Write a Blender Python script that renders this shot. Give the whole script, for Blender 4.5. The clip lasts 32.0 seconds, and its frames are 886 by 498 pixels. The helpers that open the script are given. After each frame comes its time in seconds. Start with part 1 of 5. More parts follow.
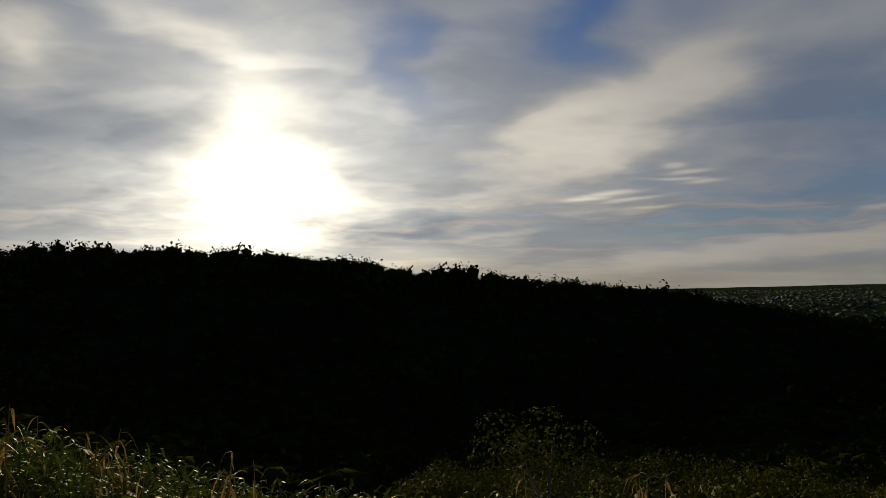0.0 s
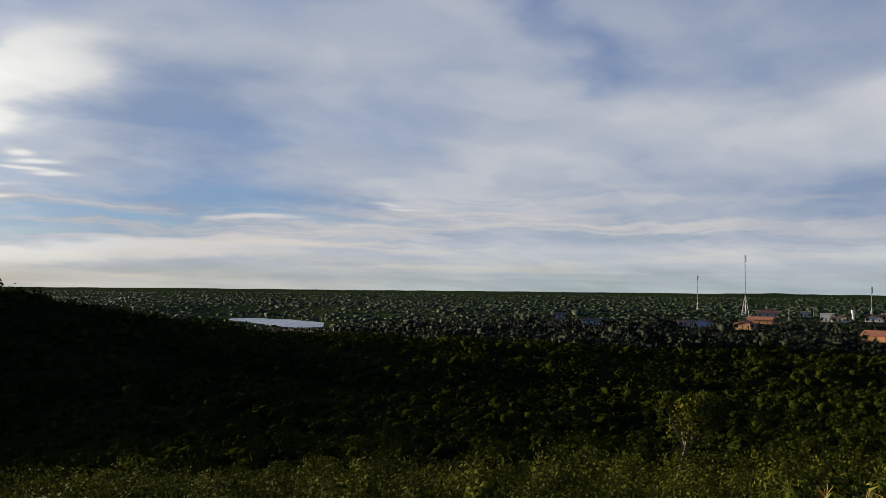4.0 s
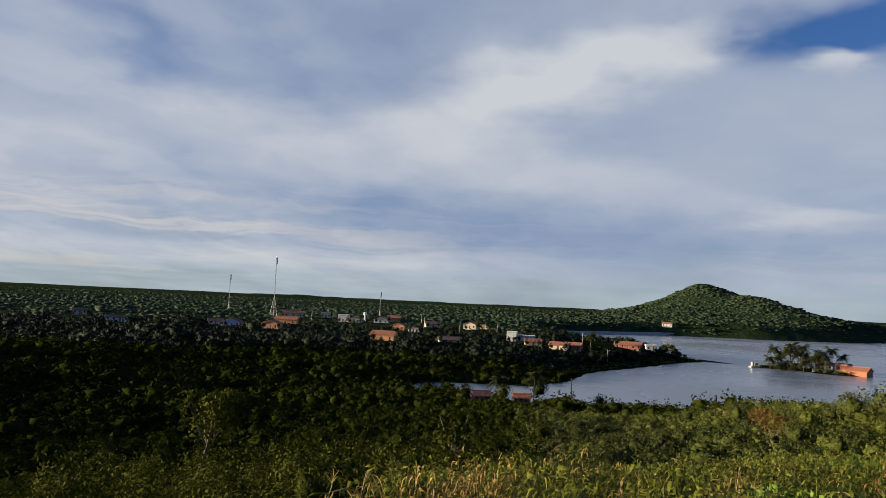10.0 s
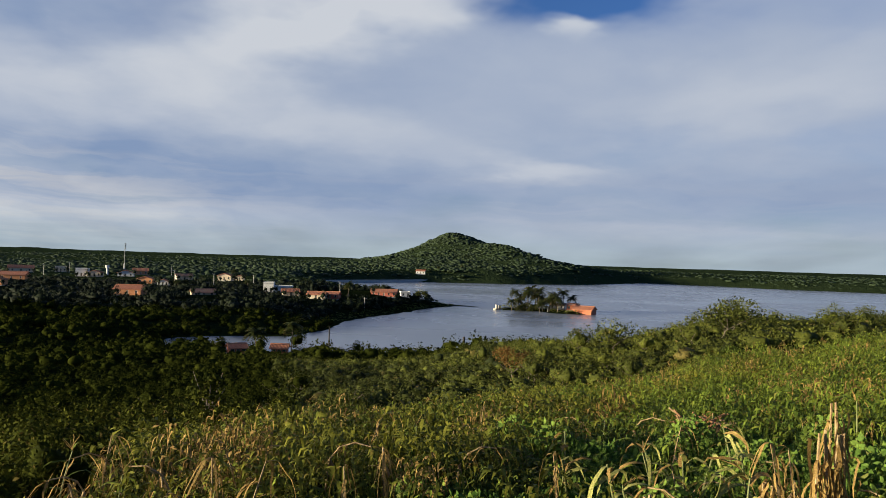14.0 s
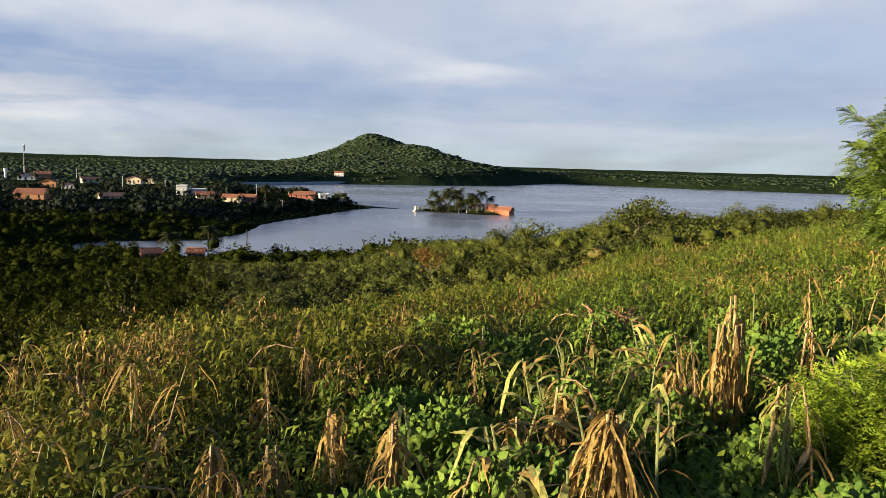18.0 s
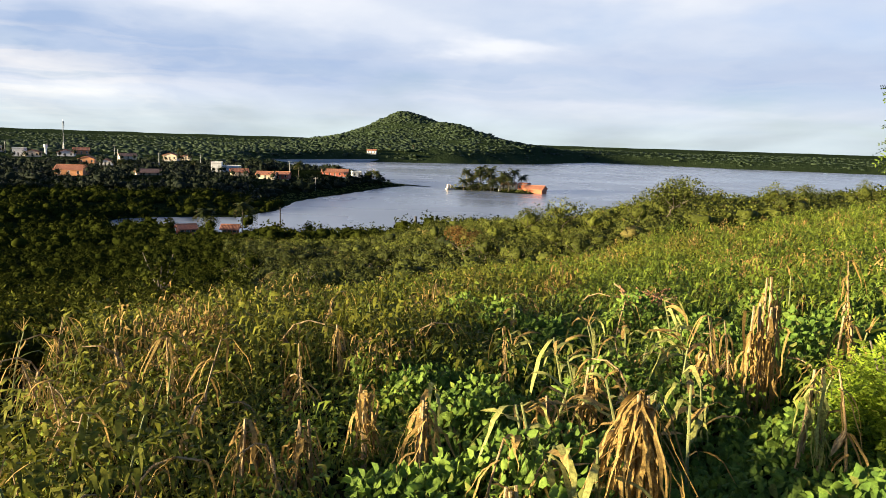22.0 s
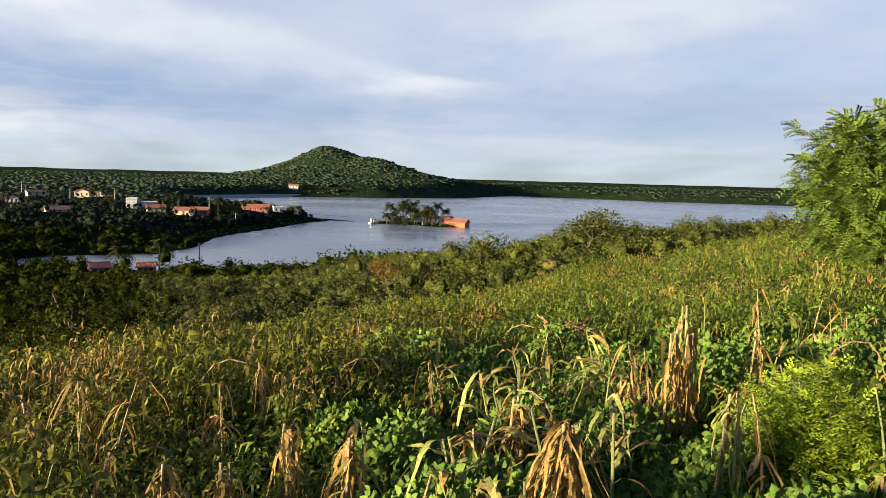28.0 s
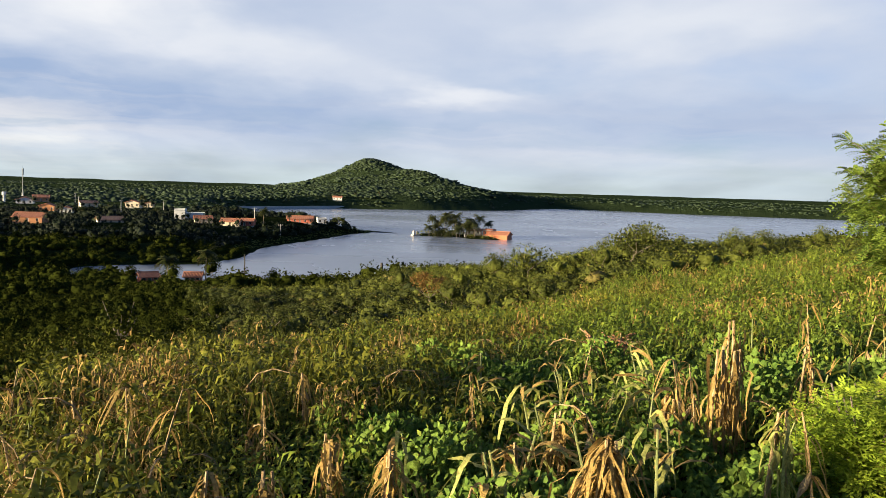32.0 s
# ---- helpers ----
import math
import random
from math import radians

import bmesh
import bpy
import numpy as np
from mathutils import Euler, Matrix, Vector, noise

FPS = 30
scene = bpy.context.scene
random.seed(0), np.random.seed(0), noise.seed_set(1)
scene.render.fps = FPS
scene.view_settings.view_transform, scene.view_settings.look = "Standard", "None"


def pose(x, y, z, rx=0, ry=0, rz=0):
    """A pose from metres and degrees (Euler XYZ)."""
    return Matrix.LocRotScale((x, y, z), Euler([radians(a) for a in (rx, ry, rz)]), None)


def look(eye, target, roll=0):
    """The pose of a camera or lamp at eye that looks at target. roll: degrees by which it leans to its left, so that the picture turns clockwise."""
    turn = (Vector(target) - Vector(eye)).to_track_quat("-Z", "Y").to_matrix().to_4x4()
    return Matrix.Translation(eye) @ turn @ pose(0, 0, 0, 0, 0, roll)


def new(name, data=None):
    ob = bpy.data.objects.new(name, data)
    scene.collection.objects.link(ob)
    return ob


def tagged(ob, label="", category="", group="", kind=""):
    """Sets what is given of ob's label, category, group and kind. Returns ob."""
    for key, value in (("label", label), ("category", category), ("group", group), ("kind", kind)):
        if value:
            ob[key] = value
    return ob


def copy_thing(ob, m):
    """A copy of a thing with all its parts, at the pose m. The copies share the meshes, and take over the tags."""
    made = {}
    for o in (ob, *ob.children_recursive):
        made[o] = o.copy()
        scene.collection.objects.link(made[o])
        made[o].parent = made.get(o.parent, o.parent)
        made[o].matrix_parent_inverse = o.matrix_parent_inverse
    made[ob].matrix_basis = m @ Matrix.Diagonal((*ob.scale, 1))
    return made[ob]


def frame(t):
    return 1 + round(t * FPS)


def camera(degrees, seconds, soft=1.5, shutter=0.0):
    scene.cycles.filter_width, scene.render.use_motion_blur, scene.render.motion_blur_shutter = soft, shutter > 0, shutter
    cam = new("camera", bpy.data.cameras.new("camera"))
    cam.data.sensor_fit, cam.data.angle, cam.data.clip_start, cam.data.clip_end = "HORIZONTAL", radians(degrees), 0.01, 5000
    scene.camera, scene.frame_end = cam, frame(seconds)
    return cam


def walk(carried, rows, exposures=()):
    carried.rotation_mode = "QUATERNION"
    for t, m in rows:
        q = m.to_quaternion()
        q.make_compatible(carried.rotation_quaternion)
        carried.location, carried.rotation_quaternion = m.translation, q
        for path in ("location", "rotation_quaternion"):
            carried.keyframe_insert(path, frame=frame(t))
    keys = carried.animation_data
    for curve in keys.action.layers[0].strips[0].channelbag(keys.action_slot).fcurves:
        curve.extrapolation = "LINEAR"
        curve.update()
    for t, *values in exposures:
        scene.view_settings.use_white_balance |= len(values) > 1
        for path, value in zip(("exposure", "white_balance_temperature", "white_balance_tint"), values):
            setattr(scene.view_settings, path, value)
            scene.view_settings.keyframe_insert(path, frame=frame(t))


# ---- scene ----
# eye 25 m above the lake; bearings run clockwise from +y
EYE = Vector((0.0, 0.0, 25.0))
cam = camera(58.81, 32.0, soft=0.5)
# seconds, bearing, pitch, roll in degrees
PATH = [
    (0, 0.00, 3.14, -1.27), (0.5, 4.96, 2.28, -0.35), (1, 8.83, 2.00, 0.05), (1.5, 13.49, 2.10, -0.24),
    (2, 22.11, 2.40, 0.67), (2.5, 29.11, 2.13, 0.74), (3, 36.32, 2.24, 1.18), (3.5, 42.41, 2.65, 0.67),
    (5.5, 47.22, 3.14, 0.48), (6, 47.81, 3.19, 0.52), (6.5, 50.24, 3.43, 1.37), (7, 52.99, 3.47, 1.58),
    (7.5, 54.96, 3.18, 1.42), (8, 57.73, 3.33, 1.78), (8.5, 61.70, 3.45, 1.71), (9, 66.18, 3.53, 2.27),
    (9.5, 72.01, 3.57, 2.51), (10, 78.11, 3.76, 2.64), (10.5, 81.61, 3.61, 2.28), (11, 84.36, 3.11, 2.30),
    (11.5, 86.20, 2.43, 2.26), (12, 88.67, 1.84, 2.43), (12.5, 90.50, 1.80, 2.45), (13, 94.18, 1.95, 2.43),
    (13.5, 95.70, 1.98, 2.10), (14, 95.77, 0.77, 1.81), (14.5, 96.78, 0.73, 1.95), (15, 98.35, -0.27, 2.54),
    (15.5, 101.53, -1.03, 2.58), (16.5, 103.60, -3.10, 1.90), (17.5, 102.72, -5.08, 1.06), (18, 101.84, -6.21, 1.63),
    (18.5, 100.35, -7.17, 1.54), (19, 99.53, -7.87, 1.94), (19.5, 99.26, -8.13, 1.70), (20, 99.40, -8.23, 1.23),
    (20.5, 99.42, -8.78, 1.54), (21, 99.48, -8.58, 1.76), (21.5, 98.83, -7.87, 1.79), (22, 99.56, -7.86, 1.86),
    (22.5, 99.67, -7.55, 1.94), (23, 99.27, -6.72, 1.67), (23.5, 98.81, -4.94, 1.69), (24, 98.46, -4.57, 1.84),
    (24.5, 99.22, -4.37, 2.05), (25, 101.79, -4.45, 2.12), (25.5, 103.46, -4.41, 2.13), (26, 104.41, -4.78, 2.28),
    (26.5, 104.81, -4.70, 1.80), (28.5, 105.05, -5.30, 1.59), (29, 103.68, -5.10, 1.75), (29.5, 101.25, -5.22, 1.42),
    (30, 101.45, -5.27, 1.55), (30.5, 100.47, -5.11, 1.68), (31, 100.12, -4.92, 1.43), (31.5, 101.06, -4.71, 1.49),
    (32, 101.94, -4.42, 1.78),
]


def stand(az, pitch, roll):
    return pose(*EYE, 90 + pitch, 0, -az) @ pose(0, 0, 0, 0, 0, roll)


walk(cam, [(t, stand(a, p, r)) for t, a, p, r in PATH],
     exposures=[(0.0, 0.0, 7100, 10), (1.0, 0.25, 7000, 10), (2.0, 0.7, 6700, 10), (3.0, 1.0, 6500, 10), (6.0, 1.06, 6550, 10), (9.0, 1.04, 6330, 10),
                (13.0, 1.04, 6150, 10), (15.5, 1.12, 6150, 10), (18.0, 1.48, 6450, 10), (19.0, 1.8, 6600, 10), (22.0, 1.85, 6650, 10), (24.0, 1.7, 6650, 10), (26.5, 1.65, 6450, 10), (32.0, 1.65, 6550, 10)])

# ---- light ----
# the sun stands behind thin bright cloud, which widens it
SUN_AZ, SUN_EL = -12.4, 6.8
SUN_DIR = Vector((math.sin(radians(SUN_AZ)) * math.cos(radians(SUN_EL)), math.cos(radians(SUN_AZ)) * math.cos(radians(SUN_EL)), math.sin(radians(SUN_EL))))
# centre of the sun's glow painted into the sky, set higher than the lamp
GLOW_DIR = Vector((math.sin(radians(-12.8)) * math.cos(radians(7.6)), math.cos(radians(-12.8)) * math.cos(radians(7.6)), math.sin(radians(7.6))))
sun = new("sun", bpy.data.lights.new("sun", "SUN"))
sun.data.energy, sun.data.angle, sun.data.color = 5.0, radians(5.0), (1.0, 0.85, 0.56)
sun.matrix_world = look(SUN_DIR * 100, (0, 0, 0))


def nodes_of(owner):
    owner.use_nodes = True
    nt = owner.node_tree
    nt.nodes.clear()

    def add(kind, inputs=()):
        n = nt.nodes.new(kind)
        for k, v in dict(inputs).items():
            if isinstance(v, bpy.types.NodeSocket):
                nt.links.new(v, n.inputs[k])
            else:
                n.inputs[k].default_value = v
        return n
    return nt, add


def math_node(add, op, a, b=0.0, c=0.0, clamp=False):
    n = add("ShaderNodeMath", {0: a, 1: b, 2: c})
    n.operation, n.use_clamp = op, clamp
    return n.outputs[0]


def remap(add, value, lo, hi, out_lo=0.0, out_hi=1.0):
    n = add("ShaderNodeMapRange", {"Value": value, "From Min": lo, "From Max": hi, "To Min": out_lo, "To Max": out_hi})
    n.interpolation_type = "SMOOTHSTEP"
    return n.outputs[0]


def mix_col(add, fac, a, b, blend="MIX"):
    n = add("ShaderNodeMix")
    n.data_type, n.blend_type = "RGBA", blend
    for key, v in ((0, fac), (6, a), (7, b)):
        if isinstance(v, bpy.types.NodeSocket):
            n.id_data.links.new(v, n.inputs[key])
        else:
            n.inputs[key].default_value = v
    return n.outputs[2]


# cloud masses: bearing, height, half width, half height, slant in degrees, gain in cover, gain in lightness
CLOUDS_BY_SUN = [(13.1, 12.0, 10, 2.6, 27, 0.5, 1.0), (10.2, 18.9, 3.0, 2.4, 20, -0.5, -0.2), (-3.0, 16.4, 2.2, 3.6, 10, -0.45, -0.2),
                 (21.0, 4.7, 7, 1.5, 5, -0.4, -0.4), (18.5, 2.2, 9, 0.8, 6, 0.7, 0.45), (28.0, 11.5, 5.0, 6.0, 20, -0.25, -0.35),
                 (-4.3, 4.5, 6.0, 0.9, 3, 0.5, -0.55), (-18.0, 18.5, 5.0, 1.4, -25, 0.3, 0.22), (-28.5, 16.5, 3.0, 2.4, -10, 0.5, 0.5),
                 (-22, 11.5, 6, 2.0, 8, 0.1, -0.3)]
# small bright wisps beside the sun: bearing, height, half width, half height, slant
WISPS = [(16.4, 8.5, 0.9, 0.20, 0), (17.5, 8.0, 1.7, 0.15, 2), (16.7, 7.55, 1.9, 0.13, -2), (18.3, 7.3, 1.3, 0.12, 3), (12.0, 6.6, 2.0, 0.18, 4),
         (13.6, 6.2, 1.9, 0.13, 6), (10.5, 6.3, 1.2, 0.12, 0), (15.0, 5.7, 1.3, 0.10, 3), (41.0, 6.1, 1.1, 0.13, -3), (42.2, 5.8, 1.4, 0.10, -2), (31.5, 5.0, 3.2, 0.16, 1)]
CLOUDS_BY_TOWN = [(29, 14.0, 8.0, 4.0, 12, 0.3, -0.20), (47.6, 8.6, 8.0, 2.4, 6, 0.3, 0.30), (22, 2.3, 12, 0.8, 4, 0.6, 0.45),
                  (54, 2.7, 14, 0.8, 1, 0.5, 0.28), (56, 15.4, 3.8, 2.0, -25, -0.34, -0.12), (51.8, 20.0, 3.2, 1.8, -30, -0.28, -0.1),
                  (34.5, 6.0, 8.5, 1.1, 0, 0.1, -0.40), (73, 6.8, 10, 2.0, 0, 0.1, -0.30),
                  (36, 8.6, 6, 1.4, 4, 0.1, -0.15), (64, 10.5, 9, 2.2, -4, 0.3, 0.18), (38, 18.5, 9, 2.2, 5, 0.4, 0.05)]
CLOUDS_BY_LAKE = [(83.0, 14.6, 8.5, 2.3, 18, 0.6, 0.62), (92.5, 17.2, 7.0, 1.2, 10, 0.5, 0.5), (67.5, 16.4, 5.5, 2.6, 12, 0.0, -0.34),
                  (106.5, 18.8, 6.5, 2.2, 4, -1.1, 0.0), (104.3, 16.4, 1.7, 1.2, -30, 0.8, 0.45), (88, 4.9, 15, 1.7, 0, 0.2, -0.38),
                  (86, 9.4, 14, 1.7, -8, 0.3, 0.26), (102, 6.3, 5.0, 0.7, -4, 0.4, 0.42), (70, 2.4, 10, 0.6, 1, 0.5, 0.3),
                  (118, 11.6, 9, 2.6, 12, 0.4, 0.26), (122, 5.2, 13, 1.5, 0, 0.2, -0.30), (110, 2.2, 7, 0.6, 2, 0.4, 0.14)]


def make_sky():
    world = bpy.data.worlds.new("evening_sky")
    scene.world = world
    nt, add = nodes_of(world)
    m = lambda op, a, b=0.0, c=0.0, clamp=False: math_node(add, op, a, b, c, clamp)
    sky = add("ShaderNodeTexSky")
    sky.sky_type, sky.sun_disc = "NISHITA", False
    sky.sun_elevation, sky.sun_rotation = radians(SUN_EL), radians(SUN_AZ)
    sky.air_density, sky.dust_density, sky.ozone_density = 1.0, 0.4, 3.0
    blue = mix_col(add, 1.0, sky.outputs[0], (0.052, 0.062, 0.092, 1), "MULTIPLY")
    way = add("ShaderNodeTexCoord").outputs["Generated"]
    sep = add("ShaderNodeSeparateXYZ", {0: way})
    up = m("MAXIMUM", sep.outputs[2], 0.0)
    az = m("MULTIPLY", m("ARCTAN2", sep.outputs[0], sep.outputs[1]), 57.2958)
    el = m("MULTIPLY", m("ARCSINE", up), 57.2958)
    # cloud deck seen in perspective: patches overhead, bands at the horizon
    deep = m("ADD", up, 0.17)
    deck = add("ShaderNodeCombineXYZ", {0: m("DIVIDE", sep.outputs[0], deep), 1: m("DIVIDE", sep.outputs[1], deep)}).outputs[0]
    warp = add("ShaderNodeTexNoise", {"Vector": deck, "Scale": 2.2, "Detail": 4.0})
    bent = add("ShaderNodeVectorMath", {0: warp.outputs["Color"], 1: (0.5, 0.5, 0.5)})
    bent.operation = "SUBTRACT"
    sep2 = add("ShaderNodeSeparateXYZ", {0: bent.outputs[0]})
    az2, el2 = m("MULTIPLY_ADD", sep2.outputs[0], 16.0, az), m("MULTIPLY_ADD", sep2.outputs[1], m("MULTIPLY", el, 0.5), el)
    broad = add("ShaderNodeTexNoise", {"Vector": deck, "Scale": 1.15, "Detail": 6.0, "Roughness": 0.5, "Distortion": 0.3}).outputs[0]
    slant = add("ShaderNodeMapping", {"Vector": deck, "Rotation": (0, 0, radians(35)), "Scale": (0.8, 1.5, 1), "Location": (4, 2, 0)}).outputs[0]
    fine = add("ShaderNodeTexNoise", {"Vector": slant, "Scale": 1.2, "Detail": 5.0, "Roughness": 0.42, "Distortion": 0.25}).outputs[0]
    wisp_map = add("ShaderNodeMapping", {"Vector": add("ShaderNodeCombineXYZ", {0: m("MULTIPLY", az2, 0.13), 1: m("MULTIPLY", el2, 0.5)}).outputs[0], "Rotation": (0, 0, radians(-5))}).outputs[0]
    wisp = add("ShaderNodeTexNoise", {"Vector": wisp_map, "Scale": 1.0, "Detail": 8.0, "Roughness": 0.6, "Distortion": 0.4}).outputs[0]
    wisp = m("MULTIPLY", m("SUBTRACT", wisp, 0.5), remap(add, up, 0.05, 0.30, 0.45, 0.2))
    # heaped edges: sharp on one side, fading on the other
    heap_map = add("ShaderNodeMapping", {"Vector": deck, "Rotation": (0, 0, radians(-20)), "Scale": (0.9, 1.3, 1), "Location": (1.7, 6.2, 0)}).outputs[0]
    heap = add("ShaderNodeTexNoise", {"Vector": heap_map, "Scale": 1.5, "Detail": 7.0, "Roughness": 0.48, "Distortion": 0.2}).outputs[0]
    heap = m("MULTIPLY", remap(add, heap, 0.45, 0.54), remap(add, heap, 0.54, 0.72, 1.0, 0.0))
    # smoother cloud towards the lake
    calm = remap(add, az, 66.0, 96.0, 1.0, 0.3)
    cover = m("MULTIPLY_ADD", m("SUBTRACT", broad, 0.5), 1.0, 0.74)
    light = m("MULTIPLY_ADD", m("MULTIPLY", m("SUBTRACT", fine, 0.5), calm), 0.52, 0.40)
    light = m("MULTIPLY_ADD", m("MULTIPLY", heap, calm), 0.14, m("MULTIPLY_ADD", wisp, calm, light))
    for a, e, wa, we, slant_deg, gc, gl in CLOUDS_BY_SUN + CLOUDS_BY_TOWN + CLOUDS_BY_LAKE:
        ca, sa = math.cos(radians(slant_deg)), math.sin(radians(slant_deg))
        da, de = m("SUBTRACT", az2, a), m("SUBTRACT", el2, e)
        p = m("MULTIPLY_ADD", da, ca / wa, m("MULTIPLY", de, sa / wa))
        q = m("MULTIPLY_ADD", de, ca / we, m("MULTIPLY", da, -sa / we))
        g = m("EXPONENT", m("MULTIPLY", m("MULTIPLY_ADD", p, p, m("MULTIPLY", q, q)), -1.0))
        cover, light = m("MULTIPLY_ADD", g, gc, cover), m("MULTIPLY_ADD", g, gl, light)
    for a, e, wa, we, slant_deg in WISPS:
        p = m("MULTIPLY", m("SUBTRACT", m("MULTIPLY_ADD", sep2.outputs[2], 3.0, az), a), 1 / wa)
        q = m("DIVIDE", m("SUBTRACT", m("SUBTRACT", m("MULTIPLY_ADD", sep2.outputs[0], 0.8, el), e), m("MULTIPLY", p, math.sin(radians(slant_deg)) * wa)), we)
        g = m("EXPONENT", m("MULTIPLY", m("MULTIPLY_ADD", p, p, m("MULTIPLY", q, q)), -1.0))
        cover, light = m("MULTIPLY_ADD", g, 0.6, cover), m("MULTIPLY_ADD", g, 0.75, light)
    # thin level strips low over the horizon
    strip_map = add("ShaderNodeCombineXYZ", {0: m("MULTIPLY", az2, 0.045), 1: m("MULTIPLY", el2, 1.0)}).outputs[0]
    strips = add("ShaderNodeTexNoise", {"Vector": strip_map, "Scale": 1.0, "Detail": 6.0, "Roughness": 0.55}).outputs[0]
    strips = m("MULTIPLY", remap(add, strips, 0.42, 0.68), m("MULTIPLY", remap(add, el, 4.0, 8.5, 1.0, 0.0), remap(add, az, 50.0, 88.0, 1.0, 0.12)))
    cover, light = m("MULTIPLY_ADD", strips, 0.45, cover), m("MULTIPLY_ADD", strips, 0.34, light)
    # cover cut overhead, above the view, to lower the ambient light
    cover = m("MULTIPLY", cover, remap(add, up, 0.38, 0.60, 1.0, 0.1))
    # unseen gap in the cloud to the south and west, added to dim the fill
    behind = add("ShaderNodeVectorMath", {0: way, 1: (math.sin(radians(235)), math.cos(radians(235)), 0.0)})
    behind.operation = "DOT_PRODUCT"
    cover = m("MULTIPLY", cover, remap(add, behind.outputs["Value"], 0.0, 0.6, 1.0, 0.15))
    cover, light = remap(add, cover, 0.0, 1.0), m("MAXIMUM", m("MINIMUM", light, 1.5), 0.0)
    ragged = add("ShaderNodeVectorMath", {0: bent.outputs[0], 1: (0.16, 0.16, 0.16), 2: way})
    ragged.operation = "MULTIPLY_ADD"
    ragged = add("ShaderNodeVectorMath", {0: ragged.outputs[0]})
    ragged.operation = "NORMALIZE"
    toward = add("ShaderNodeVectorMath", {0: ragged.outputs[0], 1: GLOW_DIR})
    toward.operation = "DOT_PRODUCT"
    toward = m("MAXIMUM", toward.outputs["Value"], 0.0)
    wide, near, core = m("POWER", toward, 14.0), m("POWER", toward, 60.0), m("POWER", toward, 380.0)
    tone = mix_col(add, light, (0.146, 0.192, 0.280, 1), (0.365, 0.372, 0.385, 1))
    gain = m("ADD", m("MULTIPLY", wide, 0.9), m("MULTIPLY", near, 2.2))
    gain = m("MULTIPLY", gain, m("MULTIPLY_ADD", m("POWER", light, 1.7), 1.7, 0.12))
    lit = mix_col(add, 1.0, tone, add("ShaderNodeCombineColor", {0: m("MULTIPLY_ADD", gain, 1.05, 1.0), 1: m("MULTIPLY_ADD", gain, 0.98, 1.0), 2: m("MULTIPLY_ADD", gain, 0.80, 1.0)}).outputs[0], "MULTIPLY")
    col = mix_col(add, cover, blue, lit)
    # the low strips take a warm tint from the sun
    col = mix_col(add, m("MULTIPLY", strips, 0.35), col, (0.43, 0.36, 0.27, 1))
    # pale haze along the horizon, warmer under the sun
    veil = remap(add, up, 0.0, 0.06, 0.6, 0.0)
    haze = mix_col(add, m("POWER", toward, 3.5), (0.235, 0.285, 0.29, 1), (0.42, 0.34, 0.22, 1))
    bars = m("MULTIPLY_ADD", fine, 0.9, 0.5)
    haze = mix_col(add, 1.0, haze, add("ShaderNodeCombineColor", {0: bars, 1: bars, 2: bars}).outputs[0], "MULTIPLY")
    col = mix_col(add, veil, col, haze)
    # the sun's white glare, added to the sky colour round GLOW_DIR
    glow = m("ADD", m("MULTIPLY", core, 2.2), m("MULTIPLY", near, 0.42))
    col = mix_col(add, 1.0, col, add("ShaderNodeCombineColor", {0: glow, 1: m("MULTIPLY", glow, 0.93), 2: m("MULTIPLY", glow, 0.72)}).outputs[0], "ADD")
    back = add("ShaderNodeBackground", {"Color": col, "Strength": 0.8})
    add("ShaderNodeOutputWorld", {"Surface": back.outputs[0]})


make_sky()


# ---- materials ----
def foliage(name, low, high, rough=0.7, through_light=0.3, scale=0.25, grain=14.0, vary=0.45, gloss=0.12):
    """Leaves: two greens mixed by leaf and by place, part of the light passing through."""
    mat = bpy.data.materials.new(name)
    nt, add = nodes_of(mat)
    geo = add("ShaderNodeNewGeometry")
    island = geo.outputs["Random Per Island"]
    patch = add("ShaderNodeTexNoise", {"Vector": geo.outputs["Position"], "Scale": scale, "Detail": 3.0}).outputs[0]
    thing = add("ShaderNodeObjectInfo").outputs["Random"]
    fac = math_node(add, "ADD", math_node(add, "MULTIPLY", island, vary), remap(add, patch, 0.35, 0.68, 0.0, 0.4))
    fac = math_node(add, "MULTIPLY_ADD", thing, 0.2, fac, clamp=True)
    col = mix_col(add, fac, (*low, 1), (*high, 1))
    # a few withered leaves, and veins and blotches on each
    dry = math_node(add, "GREATER_THAN", island, 0.965 if vary > 0.3 else 2.0)
    col = mix_col(add, math_node(add, "MULTIPLY", dry, 0.5), col, (0.17, 0.11, 0.04, 1))
    vein = add("ShaderNodeTexNoise", {"Vector": geo.outputs["Position"], "Scale": grain, "Detail": 4.0, "Roughness": 0.65}).outputs[0]
    vein = remap(add, vein, 0.3, 0.7, 0.55, 1.3)
    col = mix_col(add, 1.0, col, add("ShaderNodeCombineColor", {0: vein, 1: vein, 2: vein}).outputs[0], "MULTIPLY")
    shade = add("ShaderNodeBsdfPrincipled", {"Base Color": col, "Roughness": rough, "Specular IOR Level": gloss})
    lucent = add("ShaderNodeBsdfTranslucent", {"Color": col})
    both = add("ShaderNodeMixShader", {0: through_light, 1: shade.outputs[0], 2: lucent.outputs[0]})
    add("ShaderNodeOutputMaterial", {"Surface": both.outputs[0]})
    return mat


